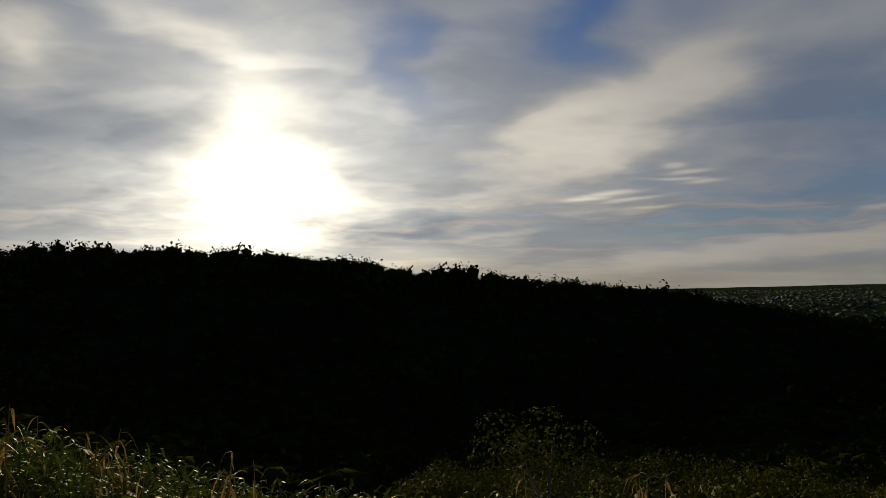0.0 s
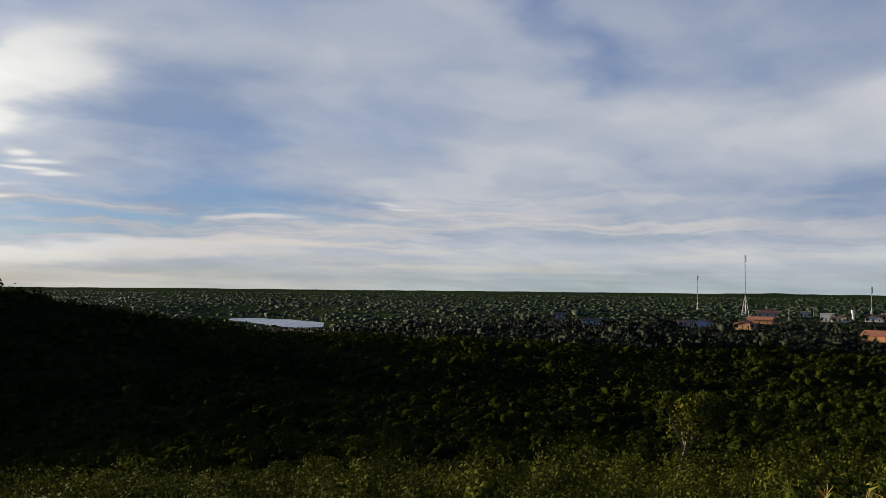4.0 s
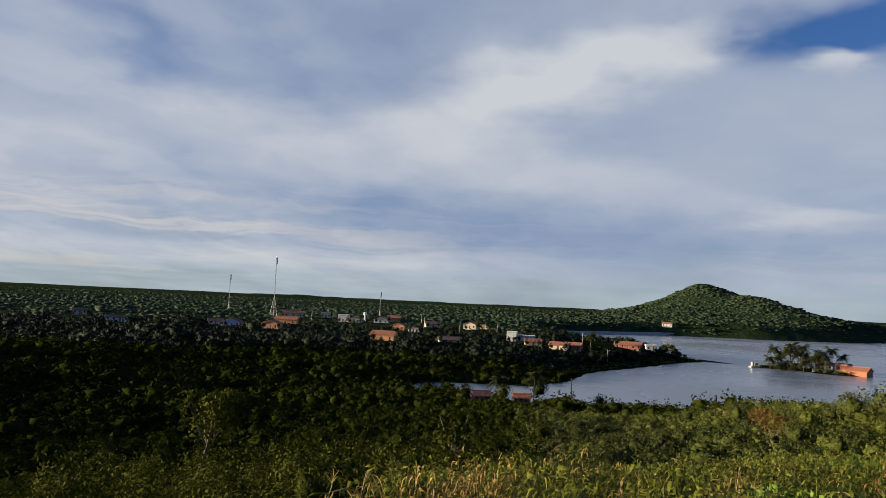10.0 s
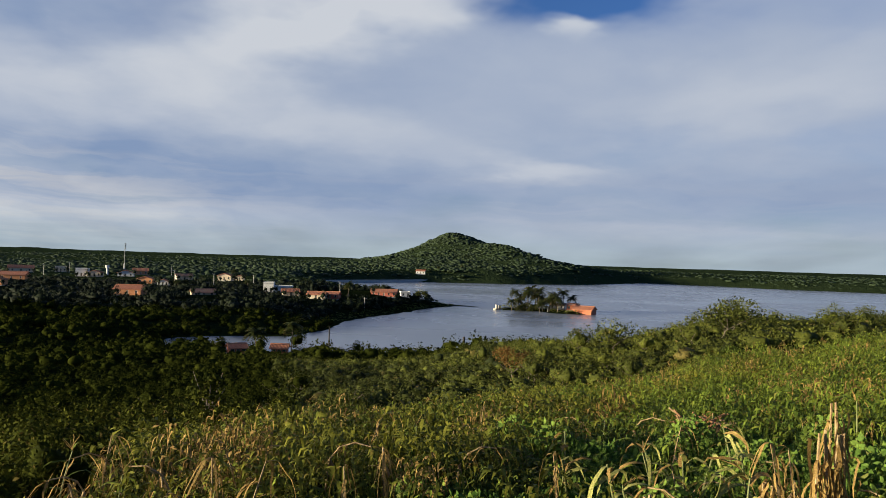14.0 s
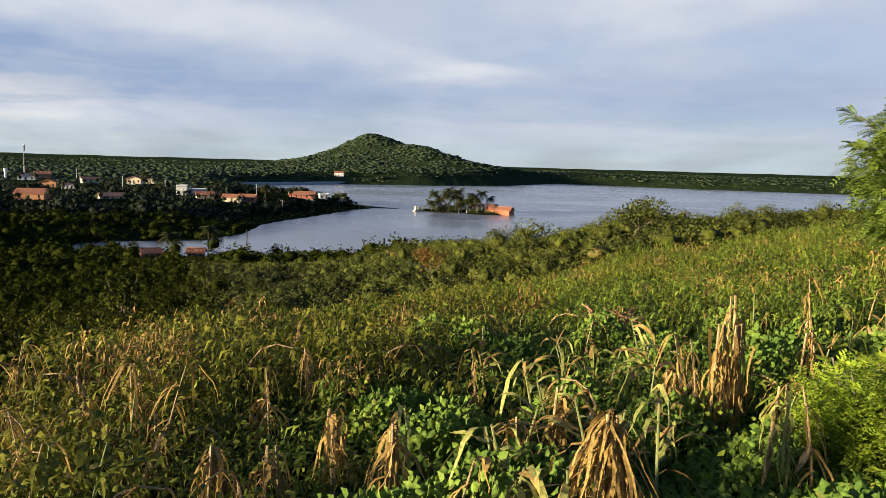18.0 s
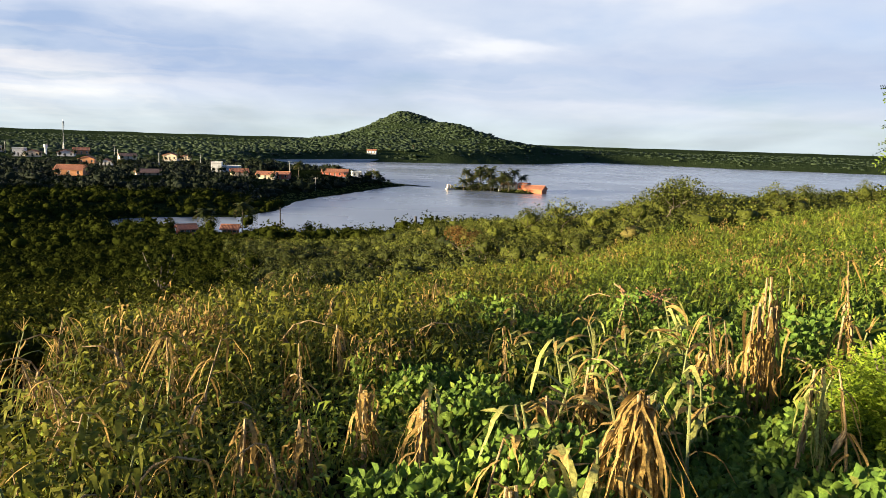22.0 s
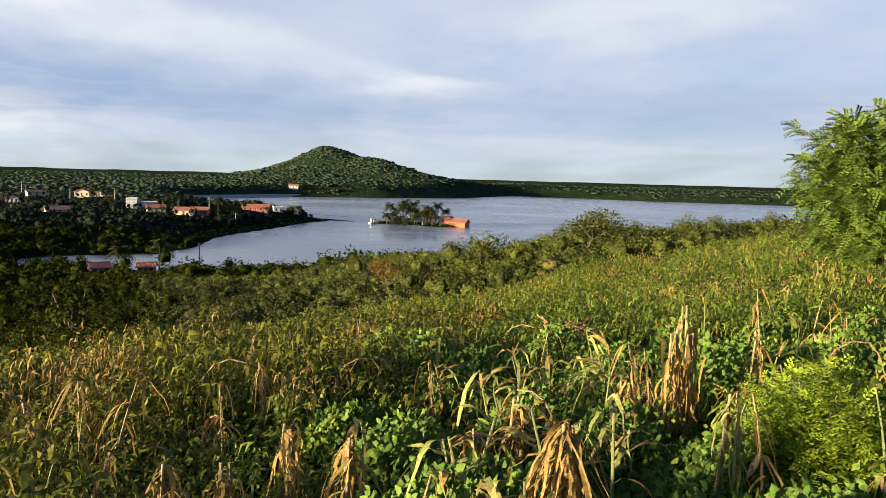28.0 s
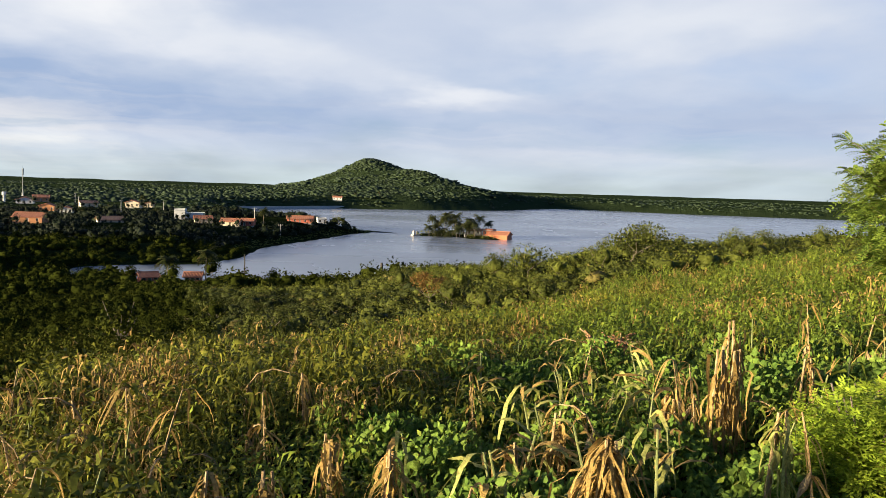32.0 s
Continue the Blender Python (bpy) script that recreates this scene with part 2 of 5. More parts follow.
def surface(name, low, high, rough=0.8, scale=4.0, bump=0.3, metal=0.0, stain=None, fine=30.0):
    """Solid matter with a broad and a fine variation and relief."""
    mat = bpy.data.materials.new(name)
    nt, add = nodes_of(mat)
    where = add("ShaderNodeTexCoord").outputs["Object"]
    broad = add("ShaderNodeTexNoise", {"Vector": where, "Scale": scale, "Detail": 5.0, "Roughness": 0.6}).outputs[0]
    grain = add("ShaderNodeTexNoise", {"Vector": where, "Scale": fine, "Detail": 4.0}).outputs[0]
    fac = math_node(add, "ADD", remap(add, broad, 0.3, 0.7, 0.0, 0.7), math_node(add, "MULTIPLY", grain, 0.3))
    fac = math_node(add, "MULTIPLY_ADD", add("ShaderNodeObjectInfo").outputs["Random"], 0.2, math_node(add, "SUBTRACT", fac, 0.1), clamp=True)
    col = mix_col(add, fac, (*low, 1), (*high, 1))
    if stain:
        spots = add("ShaderNodeTexNoise", {"Vector": where, "Scale": scale * 0.6, "Detail": 8.0, "Roughness": 0.75}).outputs[0]
        col = mix_col(add, remap(add, spots, 0.55, 0.75, 0.0, 0.7), col, (*stain, 1))
    b = add("ShaderNodeBump", {"Strength": bump, "Distance": 0.05, "Height": fac})
    shade = add("ShaderNodeBsdfPrincipled", {"Base Color": col, "Roughness": rough, "Metallic": metal, "Normal": b.outputs[0]})
    add("ShaderNodeOutputMaterial", {"Surface": shade.outputs[0]})
    return mat


def water_material():
    mat = bpy.data.materials.new("lake_water")
    nt, add = nodes_of(mat)
    pos = add("ShaderNodeNewGeometry").outputs["Position"]
    waves = add("ShaderNodeTexNoise", {"Vector": add("ShaderNodeMapping", {"Vector": pos, "Scale": (0.7, 0.35, 1)}).outputs[0], "Scale": 1.2, "Detail": 4.0}).outputs[0]
    gusts = add("ShaderNodeTexNoise", {"Vector": pos, "Scale": 0.012, "Detail": 4.0, "Distortion": 0.6}).outputs[0]
    bump = add("ShaderNodeBump", {"Strength": 0.04, "Distance": 0.08, "Height": waves})
    shade = add("ShaderNodeBsdfPrincipled", {"Base Color": (0.22, 0.25, 0.30, 1), "Roughness": remap(add, gusts, 0.35, 0.65, 0.17, 0.28), "IOR": 1.33, "Normal": bump.outputs[0]})
    add("ShaderNodeOutputMaterial", {"Surface": shade.outputs[0]})
    return mat


def ground_material():
    mat = bpy.data.materials.new("scrub_ground")
    nt, add = nodes_of(mat)
    pos = add("ShaderNodeNewGeometry").outputs["Position"]
    broad = add("ShaderNodeTexNoise", {"Vector": pos, "Scale": 0.006, "Detail": 6.0, "Roughness": 0.6}).outputs[0]
    clump = add("ShaderNodeTexNoise", {"Vector": pos, "Scale": 0.09, "Detail": 8.0, "Roughness": 0.7}).outputs[0]
    grain = add("ShaderNodeTexNoise", {"Vector": pos, "Scale": 2.5, "Detail": 6.0}).outputs[0]
    green = mix_col(add, remap(add, clump, 0.35, 0.65), (0.004, 0.007, 0.002, 1), (0.013, 0.019, 0.006, 1))
    soil = mix_col(add, grain, (0.018, 0.014, 0.008, 1), (0.055, 0.038, 0.020, 1))
    far = add("ShaderNodeVectorMath", {0: pos})
    far.operation = "LENGTH"
    far = far.outputs["Value"]
    bare = math_node(add, "MULTIPLY", remap(add, grain, 0.4, 0.6), remap(add, far, 60.0, 160.0, 0.75, 0.0))
    col = mix_col(add, bare, green, soil)
    col = mix_col(add, remap(add, broad, 0.42, 0.62, 0.0, 0.6), col, (0.024, 0.034, 0.012, 1))
    # out on the plain the ground takes the far leaves' haze-tinted green
    col = mix_col(add, remap(add, far, 380.0, 700.0, 0.0, 0.8), col, (0.034, 0.050, 0.021, 1))
    b = add("ShaderNodeBump", {"Strength": 1.0, "Distance": 3.0, "Height": clump})
    b = add("ShaderNodeBump", {"Strength": 0.5, "Distance": 0.1, "Height": grain, "Normal": b.outputs[0]})
    shade = add("ShaderNodeBsdfPrincipled", {"Base Color": col, "Roughness": 1.0, "Specular IOR Level": 0.0, "Normal": b.outputs[0]})
    add("ShaderNodeOutputMaterial", {"Surface": shade.outputs[0]})
    return mat


GROUND, WATER = ground_material(), water_material()
LEAF_SCRUB = foliage("scrub_leaves", (0.008, 0.014, 0.004), (0.150, 0.165, 0.022), scale=0.06, through_light=0.10, vary=0.4)
# village trees: near-black greens carry the shade of that hillside
LEAF_VILLAGE_SHADE = foliage("village_shade_leaves", (0.005, 0.009, 0.004), (0.021, 0.029, 0.009), scale=0.05, through_light=0.04, grain=2.5, vary=0.28)
# the scrub leaves again, with the valley's shade put into a darker colour
LEAF_SCRUB_SHADED = foliage("shaded_scrub_leaves", (0.009, 0.014, 0.003), (0.046, 0.053, 0.008), rough=1.0, gloss=0.0, scale=0.06, through_light=0.05, vary=0.28)
LEAF_GRASS = foliage("bank_grass", (0.07, 0.09, 0.018), (0.24, 0.24, 0.055), scale=0.15, through_light=0.15)
# a bluish cast for distance haze is mixed into these greens
LEAF_FAR_HAZED = foliage("far_hazed_leaves", (0.022, 0.036, 0.017), (0.050, 0.070, 0.030), scale=0.012, through_light=0.05, vary=0.15, grain=0.6)
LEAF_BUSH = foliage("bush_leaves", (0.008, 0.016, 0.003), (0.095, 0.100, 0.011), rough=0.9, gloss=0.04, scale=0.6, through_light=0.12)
LEAF_ACACIA = foliage("acacia_leaves", (0.035, 0.075, 0.010), (0.24, 0.31, 0.045), scale=0.5, vary=0.55, through_light=0.2)
LEAF_LIME = foliage("lime_leaves", (0.17, 0.27, 0.022), (0.42, 0.48, 0.05), scale=1.5, through_light=0.4)
LEAF_BEAN = foliage("bean_leaves", (0.048, 0.112, 0.016), (0.235, 0.325, 0.050), gloss=0.15, scale=1.2, through_light=0.3)
LEAF_WEED = foliage("weed_leaves", (0.028, 0.048, 0.006), (0.245, 0.232, 0.026), gloss=0.15, scale=0.22, through_light=0.2, vary=0.5)
LEAF_HERB = foliage("herb_leaves", (0.038, 0.074, 0.009), (0.265, 0.32, 0.036), gloss=0.15, scale=0.3, through_light=0.2, vary=0.5)
LEAF_CORN = foliage("corn_leaves", (0.05, 0.09, 0.012), (0.20, 0.215, 0.028), scale=0.5, through_light=0.15)
LEAF_PALE = foliage("pale_corn_leaves", (0.15, 0.17, 0.035), (0.46, 0.43, 0.13), scale=1.0, through_light=0.2, grain=40.0)
LEAF_DRY = foliage("dry_corn_leaves", (0.17, 0.10, 0.028), (0.50, 0.33, 0.105), scale=1.0, through_light=0.2, grain=55.0)
LEAF_RUST = foliage("rusty_leaves", (0.10, 0.05, 0.015), (0.22, 0.12, 0.03), scale=0.8)
LEAF_PALM = foliage("palm_leaves", (0.014, 0.024, 0.008), (0.085, 0.095, 0.022), scale=0.4, through_light=0.12)
BARK = surface("bark", (0.08, 0.06, 0.04), (0.20, 0.16, 0.12), 0.9, 6.0, 0.8)
STRAW = surface("dry_stalk", (0.22, 0.13, 0.05), (0.46, 0.33, 0.16), 0.8, 9.0, 0.5)
RUSTY_STALK = surface("rusty_stalk", (0.22, 0.10, 0.04), (0.44, 0.22, 0.09), 0.8, 9.0, 0.5)
GREEN_STALK = surface("green_stalk", (0.09, 0.12, 0.03), (0.24, 0.24, 0.08), 0.7, 9.0, 0.3)
PLASTER_WHITE = surface("white_plaster", (0.62, 0.60, 0.56), (0.80, 0.78, 0.74), 0.85, 1.2, 0.2, stain=(0.42, 0.38, 0.33))
PLASTER_CREAM = surface("cream_plaster", (0.60, 0.48, 0.33), (0.74, 0.62, 0.46), 0.85, 1.2, 0.2, stain=(0.40, 0.30, 0.2))
PLASTER_ORANGE = surface("orange_plaster", (0.48, 0.20, 0.08), (0.62, 0.29, 0.13), 0.85, 1.2, 0.2, stain=(0.32, 0.16, 0.08))
PLASTER_BLUE = surface("blue_plaster", (0.44, 0.48, 0.64), (0.56, 0.60, 0.76), 0.85, 1.2, 0.2, stain=(0.25, 0.27, 0.35))
PLASTER_RED = surface("red_plaster", (0.42, 0.10, 0.06), (0.55, 0.17, 0.10), 0.85, 1.2, 0.2, stain=(0.25, 0.1, 0.06))
CLAY = surface("clay_tiles", (0.30, 0.10, 0.05), (0.50, 0.21, 0.11), 0.85, 1.5, 0.5, stain=(0.16, 0.09, 0.06))
CLAY_OLD = surface("weathered_clay_tiles", (0.17, 0.09, 0.06), (0.30, 0.17, 0.11), 0.9, 1.5, 0.5, stain=(0.10, 0.08, 0.06))
BRICK = surface("bare_brickwork", (0.38, 0.11, 0.05), (0.52, 0.19, 0.09), 0.9, 2.0, 0.5, stain=(0.3, 0.2, 0.13))
CONCRETE = surface("grey_concrete", (0.30, 0.29, 0.27), (0.46, 0.45, 0.42), 0.9, 1.5, 0.4, stain=(0.18, 0.17, 0.15))
DARK = surface("dark_opening", (0.015, 0.015, 0.017), (0.03, 0.03, 0.03), 0.4, 3.0, 0.1)
TIMBER = surface("grey_timber", (0.10, 0.085, 0.07), (0.22, 0.19, 0.15), 0.9, 8.0, 0.6)
MAST_STEEL = surface("dull_mast_steel", (0.16, 0.17, 0.18), (0.26, 0.27, 0.28), 0.7, 6.0, 0.1)
DARK_WOOD = surface("dark_wood", (0.03, 0.025, 0.02), (0.07, 0.06, 0.05), 0.9, 8.0, 0.5)
STEEL = surface("galvanised_steel", (0.42, 0.42, 0.43), (0.60, 0.60, 0.60), 0.5, 6.0, 0.1, metal=0.6)


# ---- the lie of the land ----
def smooth(v, lo, hi):
    k = np.clip((np.asarray(v, float) - lo) / (hi - lo), 0, 1)
    return k * k * (3 - 2 * k)


def place(az, d):
    return d * math.sin(radians(az)), d * math.cos(radians(az))


# heights of the hill under the eye, by bearing (rows) and distance (columns)
REACH = (0, 12, 30, 60, 110, 205, 330)
HILL = {-60: (21.9, 23.6, 24.0, 21, 15, 10, 10), 0: (21.9, 20.5, 16.3, 8.5, 4, 6, 7), 45: (21.9, 20.4, 16.2, 8.5, 3.6, 4.0, 4.0),
        72: (21.9, 20.9, 17.2, 8.2, 4.6, 1.2, 6.0), 90: (21.9, 21.1, 17.9, 10.2, 6.6, 0.6, 4.0), 105: (21.9, 21.2, 18.8, 14.6, 13.3, 1.0, 3.5),
        118: (21.9, 21.45, 19.7, 17.9, 17.4, 5, 3.5), 130: (21.9, 22.0, 20.9, 19.8, 18.9, 13, 4), 180: (21.9, 21.9, 22.5, 24, 25, 24, 18), 300: (21.9, 22.2, 23, 24, 25, 24, 18)}

# shore of the lake, in metres east and north of the eye
SHORE = [(216, 52), (206, 24), (202, -10), (202, -40), (204, -70), (216, -110), (250, -165), (300, -240), (330, -330), (340, -450), (520, -820),
         (889, -700), (934, -609), (963, -547), (1024, -497), (1109, -405), (928, -267), (862, -164), (852, -66), (799, -9), (725, 37),
         (640, 22), (540, -8), (470, -34), (430, -52), (417, -49), (408, -39), (345, -11), (319, 2), (296, 8), (268, 10), (246, 20), (240, 44), (230, 56)]
POND = [(345, 575), (352, 520), (346, 462), (300, 408), (285, 415), (300, 470), (310, 540)]
ISLAND = [(402, -66), (396, -84), (381, -97), (376, -108), (392, -121), (412, -112), (418, -92), (412, -74)]


def shore_distance(x, y, ring):
    """Metres to a shore line, negative on the water side."""
    x, y = np.asarray(x, float), np.asarray(y, float)
    best, inside = np.full(x.shape, 1e9), np.zeros(x.shape, bool)
    for (ax, ay), (bx, by) in zip(ring, ring[1:] + ring[:1]):
        ex, ey = bx - ax, by - ay
        k = np.clip(((x - ax) * ex + (y - ay) * ey) / (ex * ex + ey * ey), 0, 1)
        best = np.minimum(best, np.hypot(x - ax - k * ex, y - ay - k * ey))
        cross = (ay > y) != (by > y)
        with np.errstate(divide="ignore", invalid="ignore"):
            inside ^= cross & (x < ex * (y - ay) / (ey if ey else 1e-9) + ax)
    return np.where(inside, -best, best)


def waves(x, y, size, seed):
    """Cheap rolling unevenness, about -1 to 1."""
    r, out = np.random.RandomState(seed), 0
    for k in range(6):
        a, ph, f = r.uniform(0, 6.28), r.uniform(0, 6.28), 2 * math.pi / size * r.uniform(0.6, 1.9)
        out = out + np.sin((x * math.cos(a) + y * math.sin(a)) * f + ph)
    return out / 3


def land(x, y):
    x, y = np.asarray(x, float), np.asarray(y, float)
    d, az = np.hypot(x, y), np.degrees(np.arctan2(x, y))
    az = np.where(az < -60, az + 360, az)
    keys = sorted(HILL)
    table = np.array([HILL[k] for k in keys] + [HILL[keys[0]]])
    edges = np.array(keys + [keys[0] + 360])
    i = np.clip(np.searchsorted(edges, az, side="right") - 1, 0, len(keys) - 1)
    k = (az - edges[i]) / (edges[i + 1] - edges[i])
    k = k * k * (3 - 2 * k)
    reach = np.array(REACH, float)
    j = np.clip(np.searchsorted(reach, d, side="right") - 1, 0, len(REACH) - 2)
    m = np.clip((d - reach[j]) / (reach[j + 1] - reach[j]), 0, 1)
    row = lambda c: table[i, c] * (1 - k) + table[i + 1, c] * k
    near = row(j) * (1 - m) + row(j + 1) * m
    plain = 5.0 + 2.5 * smooth(d, 420, 700) + 3.5 * smooth(d, 900, 1600) + 3.5 * smooth(d, 1500, 4200)
    z = near * (1 - smooth(d, 260, 420)) + plain * smooth(d, 260, 420)
    z = z + waves(x, y, 90, 3) * 0.9 * smooth(d, 70, 200) + waves(x, y, 420, 5) * 1.8 * smooth(d, 700, 1600) + waves(x, y, 900, 8) * 1.6 * smooth(d, 1600, 3000)
    # wooded ridge under the sun
    side = np.where(az > 180, az - 360, az)
    crest = np.interp(side, [-75, -55, -16, -5, 7, 18, 30, 38, 46, 60], [0, 33, 33.5, 27.5, 19, 14, 8.5, 6, 4, 0])
    far_off = np.interp(side, [-16, 7, 18, 30, 46], [320, 300, 258, 228, 222])
    z = z + crest * np.exp(-((d - far_off) / np.interp(side, [-5, 20], [82, 52])) ** 2)
    # lone hill across the lake and its shoulder
    cx, cy = place(96.5, 1320)
    r2 = ((x - cx) / 190) ** 2 + ((y - cy) / 97) ** 2
    z = z + 59.5 * (1 + r2 ** 0.87) ** -1.45
    cx, cy = place(100.6, 1180)
    z = z + 15 * np.exp(-((x - cx) / 120) ** 2 - ((y - cy) / 42) ** 2)
    cx, cy = place(104.2, 1090)
    z = z + 8 * np.exp(-((x - cx) / 110) ** 2 - ((y - cy) / 70) ** 2)
    cx, cy = place(68.2, 3300)
    z = z + 7 * np.exp(-(((x - cx) / 400) ** 2 + ((y - cy) / 90) ** 2))
    for ring, soft in ((SHORE, 34), (POND, 170)):
        s = shore_distance(x, y, ring)
        z = np.where(s < 0, -np.minimum(2.5, 0.1 - s * 0.12), 0.15 + (z - 0.15) * smooth(s, -1, soft))
    s = shore_distance(x, y, ISLAND)
    z = np.where(s < 0, np.minimum(1.3, -s * 0.25), z)
    return z


def ground_at(x, y):
    return float(land(np.array([x]), np.array([y]))[0])


def fast_mesh(name, verts, faces, mat, smooth_shade=False):
    """A mesh from arrays: verts (n, 3), faces (m, 3) or (m, 4)."""
    me = bpy.data.meshes.new(name)
    verts, faces = np.asarray(verts, np.float32), np.asarray(faces, np.int32)
    n, k = faces.shape
    me.vertices.add(len(verts))
    me.vertices.foreach_set("co", verts.ravel())
    me.loops.add(n * k)
    me.loops.foreach_set("vertex_index", faces.ravel())
    me.polygons.add(n)
    me.polygons.foreach_set("loop_start", np.arange(0, n * k, k, dtype=np.int32))
    if smooth_shade:
        me.polygons.foreach_set("use_smooth", np.ones(n, bool))
    me.update(calc_edges=True)
    me.materials.append(mat)
    return me


def part(name, data, parent, label=""):
    """Links mesh data as one object under a thing or a part."""
    ob = new(name, data)
    ob.parent = parent
    return tagged(ob, label) if label else ob


def thing(name, at, label, category, group="", turn=0.0):
    ob = new(name)
    ob.matrix_world = pose(*at, 0, 0, turn)
    return tagged(ob, label, category, group)


def build_ground():
    n_az = 420
    rings = np.concatenate([[0.01, 0.7, 2, 4, 6], np.geomspace(8, 4940, 190)])
    a = np.linspace(0, 2 * math.pi, n_az, endpoint=False)
    x, y = np.outer(rings, np.sin(a)) - 1.5, np.outer(rings, np.cos(a))
    z = land(x, y) + waves(x, y, 3.0, 11) * 0.05
    verts = np.stack([x, y, z], -1).reshape(-1, 3)
    i, j = np.meshgrid(np.arange(len(rings) - 1), np.arange(n_az), indexing="ij")
    k = (j + 1) % n_az
    faces = np.stack([i * n_az + j, i * n_az + k, (i + 1) * n_az + k, (i + 1) * n_az + j], -1).reshape(-1, 4)[:, ::-1]
    me = fast_mesh("ground", verts, faces, GROUND, True)
    ob = new("ground", me)
    tagged(ob, "rolling scrubland falling from a hilltop to a lake", "ground", kind="structure")


def build_water():
    for name, ring, label in (("water_lake", SHORE, "wide grey-blue reservoir with small ripples"), ("water_pond", POND, "pale pond among the scrub")):
        xs, ys = [p[0] for p in ring], [p[1] for p in ring]
        x0, x1, y0, y1 = min(xs) - 12, max(xs) + 12, min(ys) - 12, max(ys) + 12
        me = fast_mesh(name, [(x0, y0, 0), (x1, y0, 0), (x1, y1, 0), (x0, y1, 0)], [(0, 1, 2, 3)], WATER)
        tagged(new(name, me), label, "water", kind="structure")


build_ground()
build_water()


# ---- leaves and crowns ----
def leaf_quads(c, axis, side, length, width, fold=0.15):
    """Folded diamond leaves at c along axis, one per row."""
    n = np.cross(axis, side)
    L, W = np.asarray(length)[:, None], np.asarray(width)[:, None]
    tip, mid = c + axis * L, c + axis * L * 0.45
    v = np.stack([c, mid + side * W * 0.5 + n * W * fold, tip, mid - side * W * 0.5 + n * W * fold], 1)
    f = np.arange(len(c) * 4).reshape(-1, 4)
    return v.reshape(-1, 3), f


def round_leaves(c, axis, side, length, width, fold=0.2):
    """Broad leaves of two halves that meet at the midrib, one leaf per row."""
    n = np.cross(axis, side)
    L, W = np.asarray(length)[:, None], np.asarray(width)[:, None]
    edge = lambda u, w, s: c + axis * L * u + side * W * (0.5 * w * s) + n * W * fold * w
    tip = c + axis * L - n * W * 0.15
    v = np.stack([c, edge(0.18, 0.85, 1), edge(0.6, 0.95, 1), tip, edge(0.6, 0.95, -1), edge(0.18, 0.85, -1)], 1)
    q = np.array([(0, 1, 2, 3), (3, 4, 5, 0)])
    f = (q[None] + (np.arange(len(c)) * 6)[:, None, None]).reshape(-1, 4)
    return v.reshape(-1, 3), f


def unit(v):
    return v / np.maximum(np.linalg.norm(v, axis=-1, keepdims=True), 1e-9)


def random_leaves(r, c, out, length, width, spread=0.8):
    """Leaves that face outwards with some scatter."""
    face = unit(out + r.normal(0, spread * 0.55, c.shape))
    axis = unit(np.cross(face, r.normal(0, 1, c.shape)))
    side = np.cross(axis, face)
    return leaf_quads(c, axis, side, length * r.uniform(0.65, 1.3, len(c)), width * r.uniform(0.65, 1.3, len(c)))


def lumpy_crown(r, n, radius, height, lumps, leaf, flat=0.75, core=True):
    """Points in several overlapping lobes; leaves at their skins, gaps between. Unit: metres, base of the crown at 0."""
    a = r.uniform(0, 6.28, lumps)
    rad = radius * np.sqrt(r.uniform(0.02, 0.55, lumps))
    lobes = np.stack([rad * np.cos(a), rad * np.sin(a), height * r.uniform(0.28, 0.72, lumps)], -1)
    size = radius * r.uniform(0.34, 0.60, lumps)
    pick = r.randint(0, lumps, n)
    out = unit(r.normal(0, 1, (n, 3)) + [0, 0, 0.35])
    c = lobes[pick] + out * (size[pick] * r.uniform(0.72, 1.05, n))[:, None] * [1, 1, flat]
    c[:, 2] = np.maximum(c[:, 2], -0.05 * height)
    v, f = random_leaves(r, c, out, np.full(n, leaf), np.full(n, leaf * 0.62))
    if core:
        vs, fs, base = [v], [f], len(v)
        for k in range(lumps):
            cv, cf = OCTA[0] * size[k] * 0.48 * [1, 1, flat] + lobes[k], OCTA[1] + base
            vs.append(cv)
            fs.append(cf)
            base += len(cv)
        v, f = np.vstack(vs), np.vstack(fs)
    return v, f


def small_ball():
    """A 6-sided barrel with 4-cornered faces, for the dense inside of a lobe."""
    ang = np.arange(6) * math.pi / 3
    rows = [(0.55, -0.8), (1.0, 0.0), (0.6, 0.75)]
    v = np.array([(rr * math.cos(t), rr * math.sin(t), z) for rr, z in rows for t in ang])
    f = [(r * 6 + k, r * 6 + (k + 1) % 6, r * 6 + 6 + (k + 1) % 6, r * 6 + 6 + k) for r in range(2) for k in range(6)]
    f += [(12, 13, 14, 15), (12, 15, 16, 17)]
    return v, np.array(f)


OCTA = small_ball()


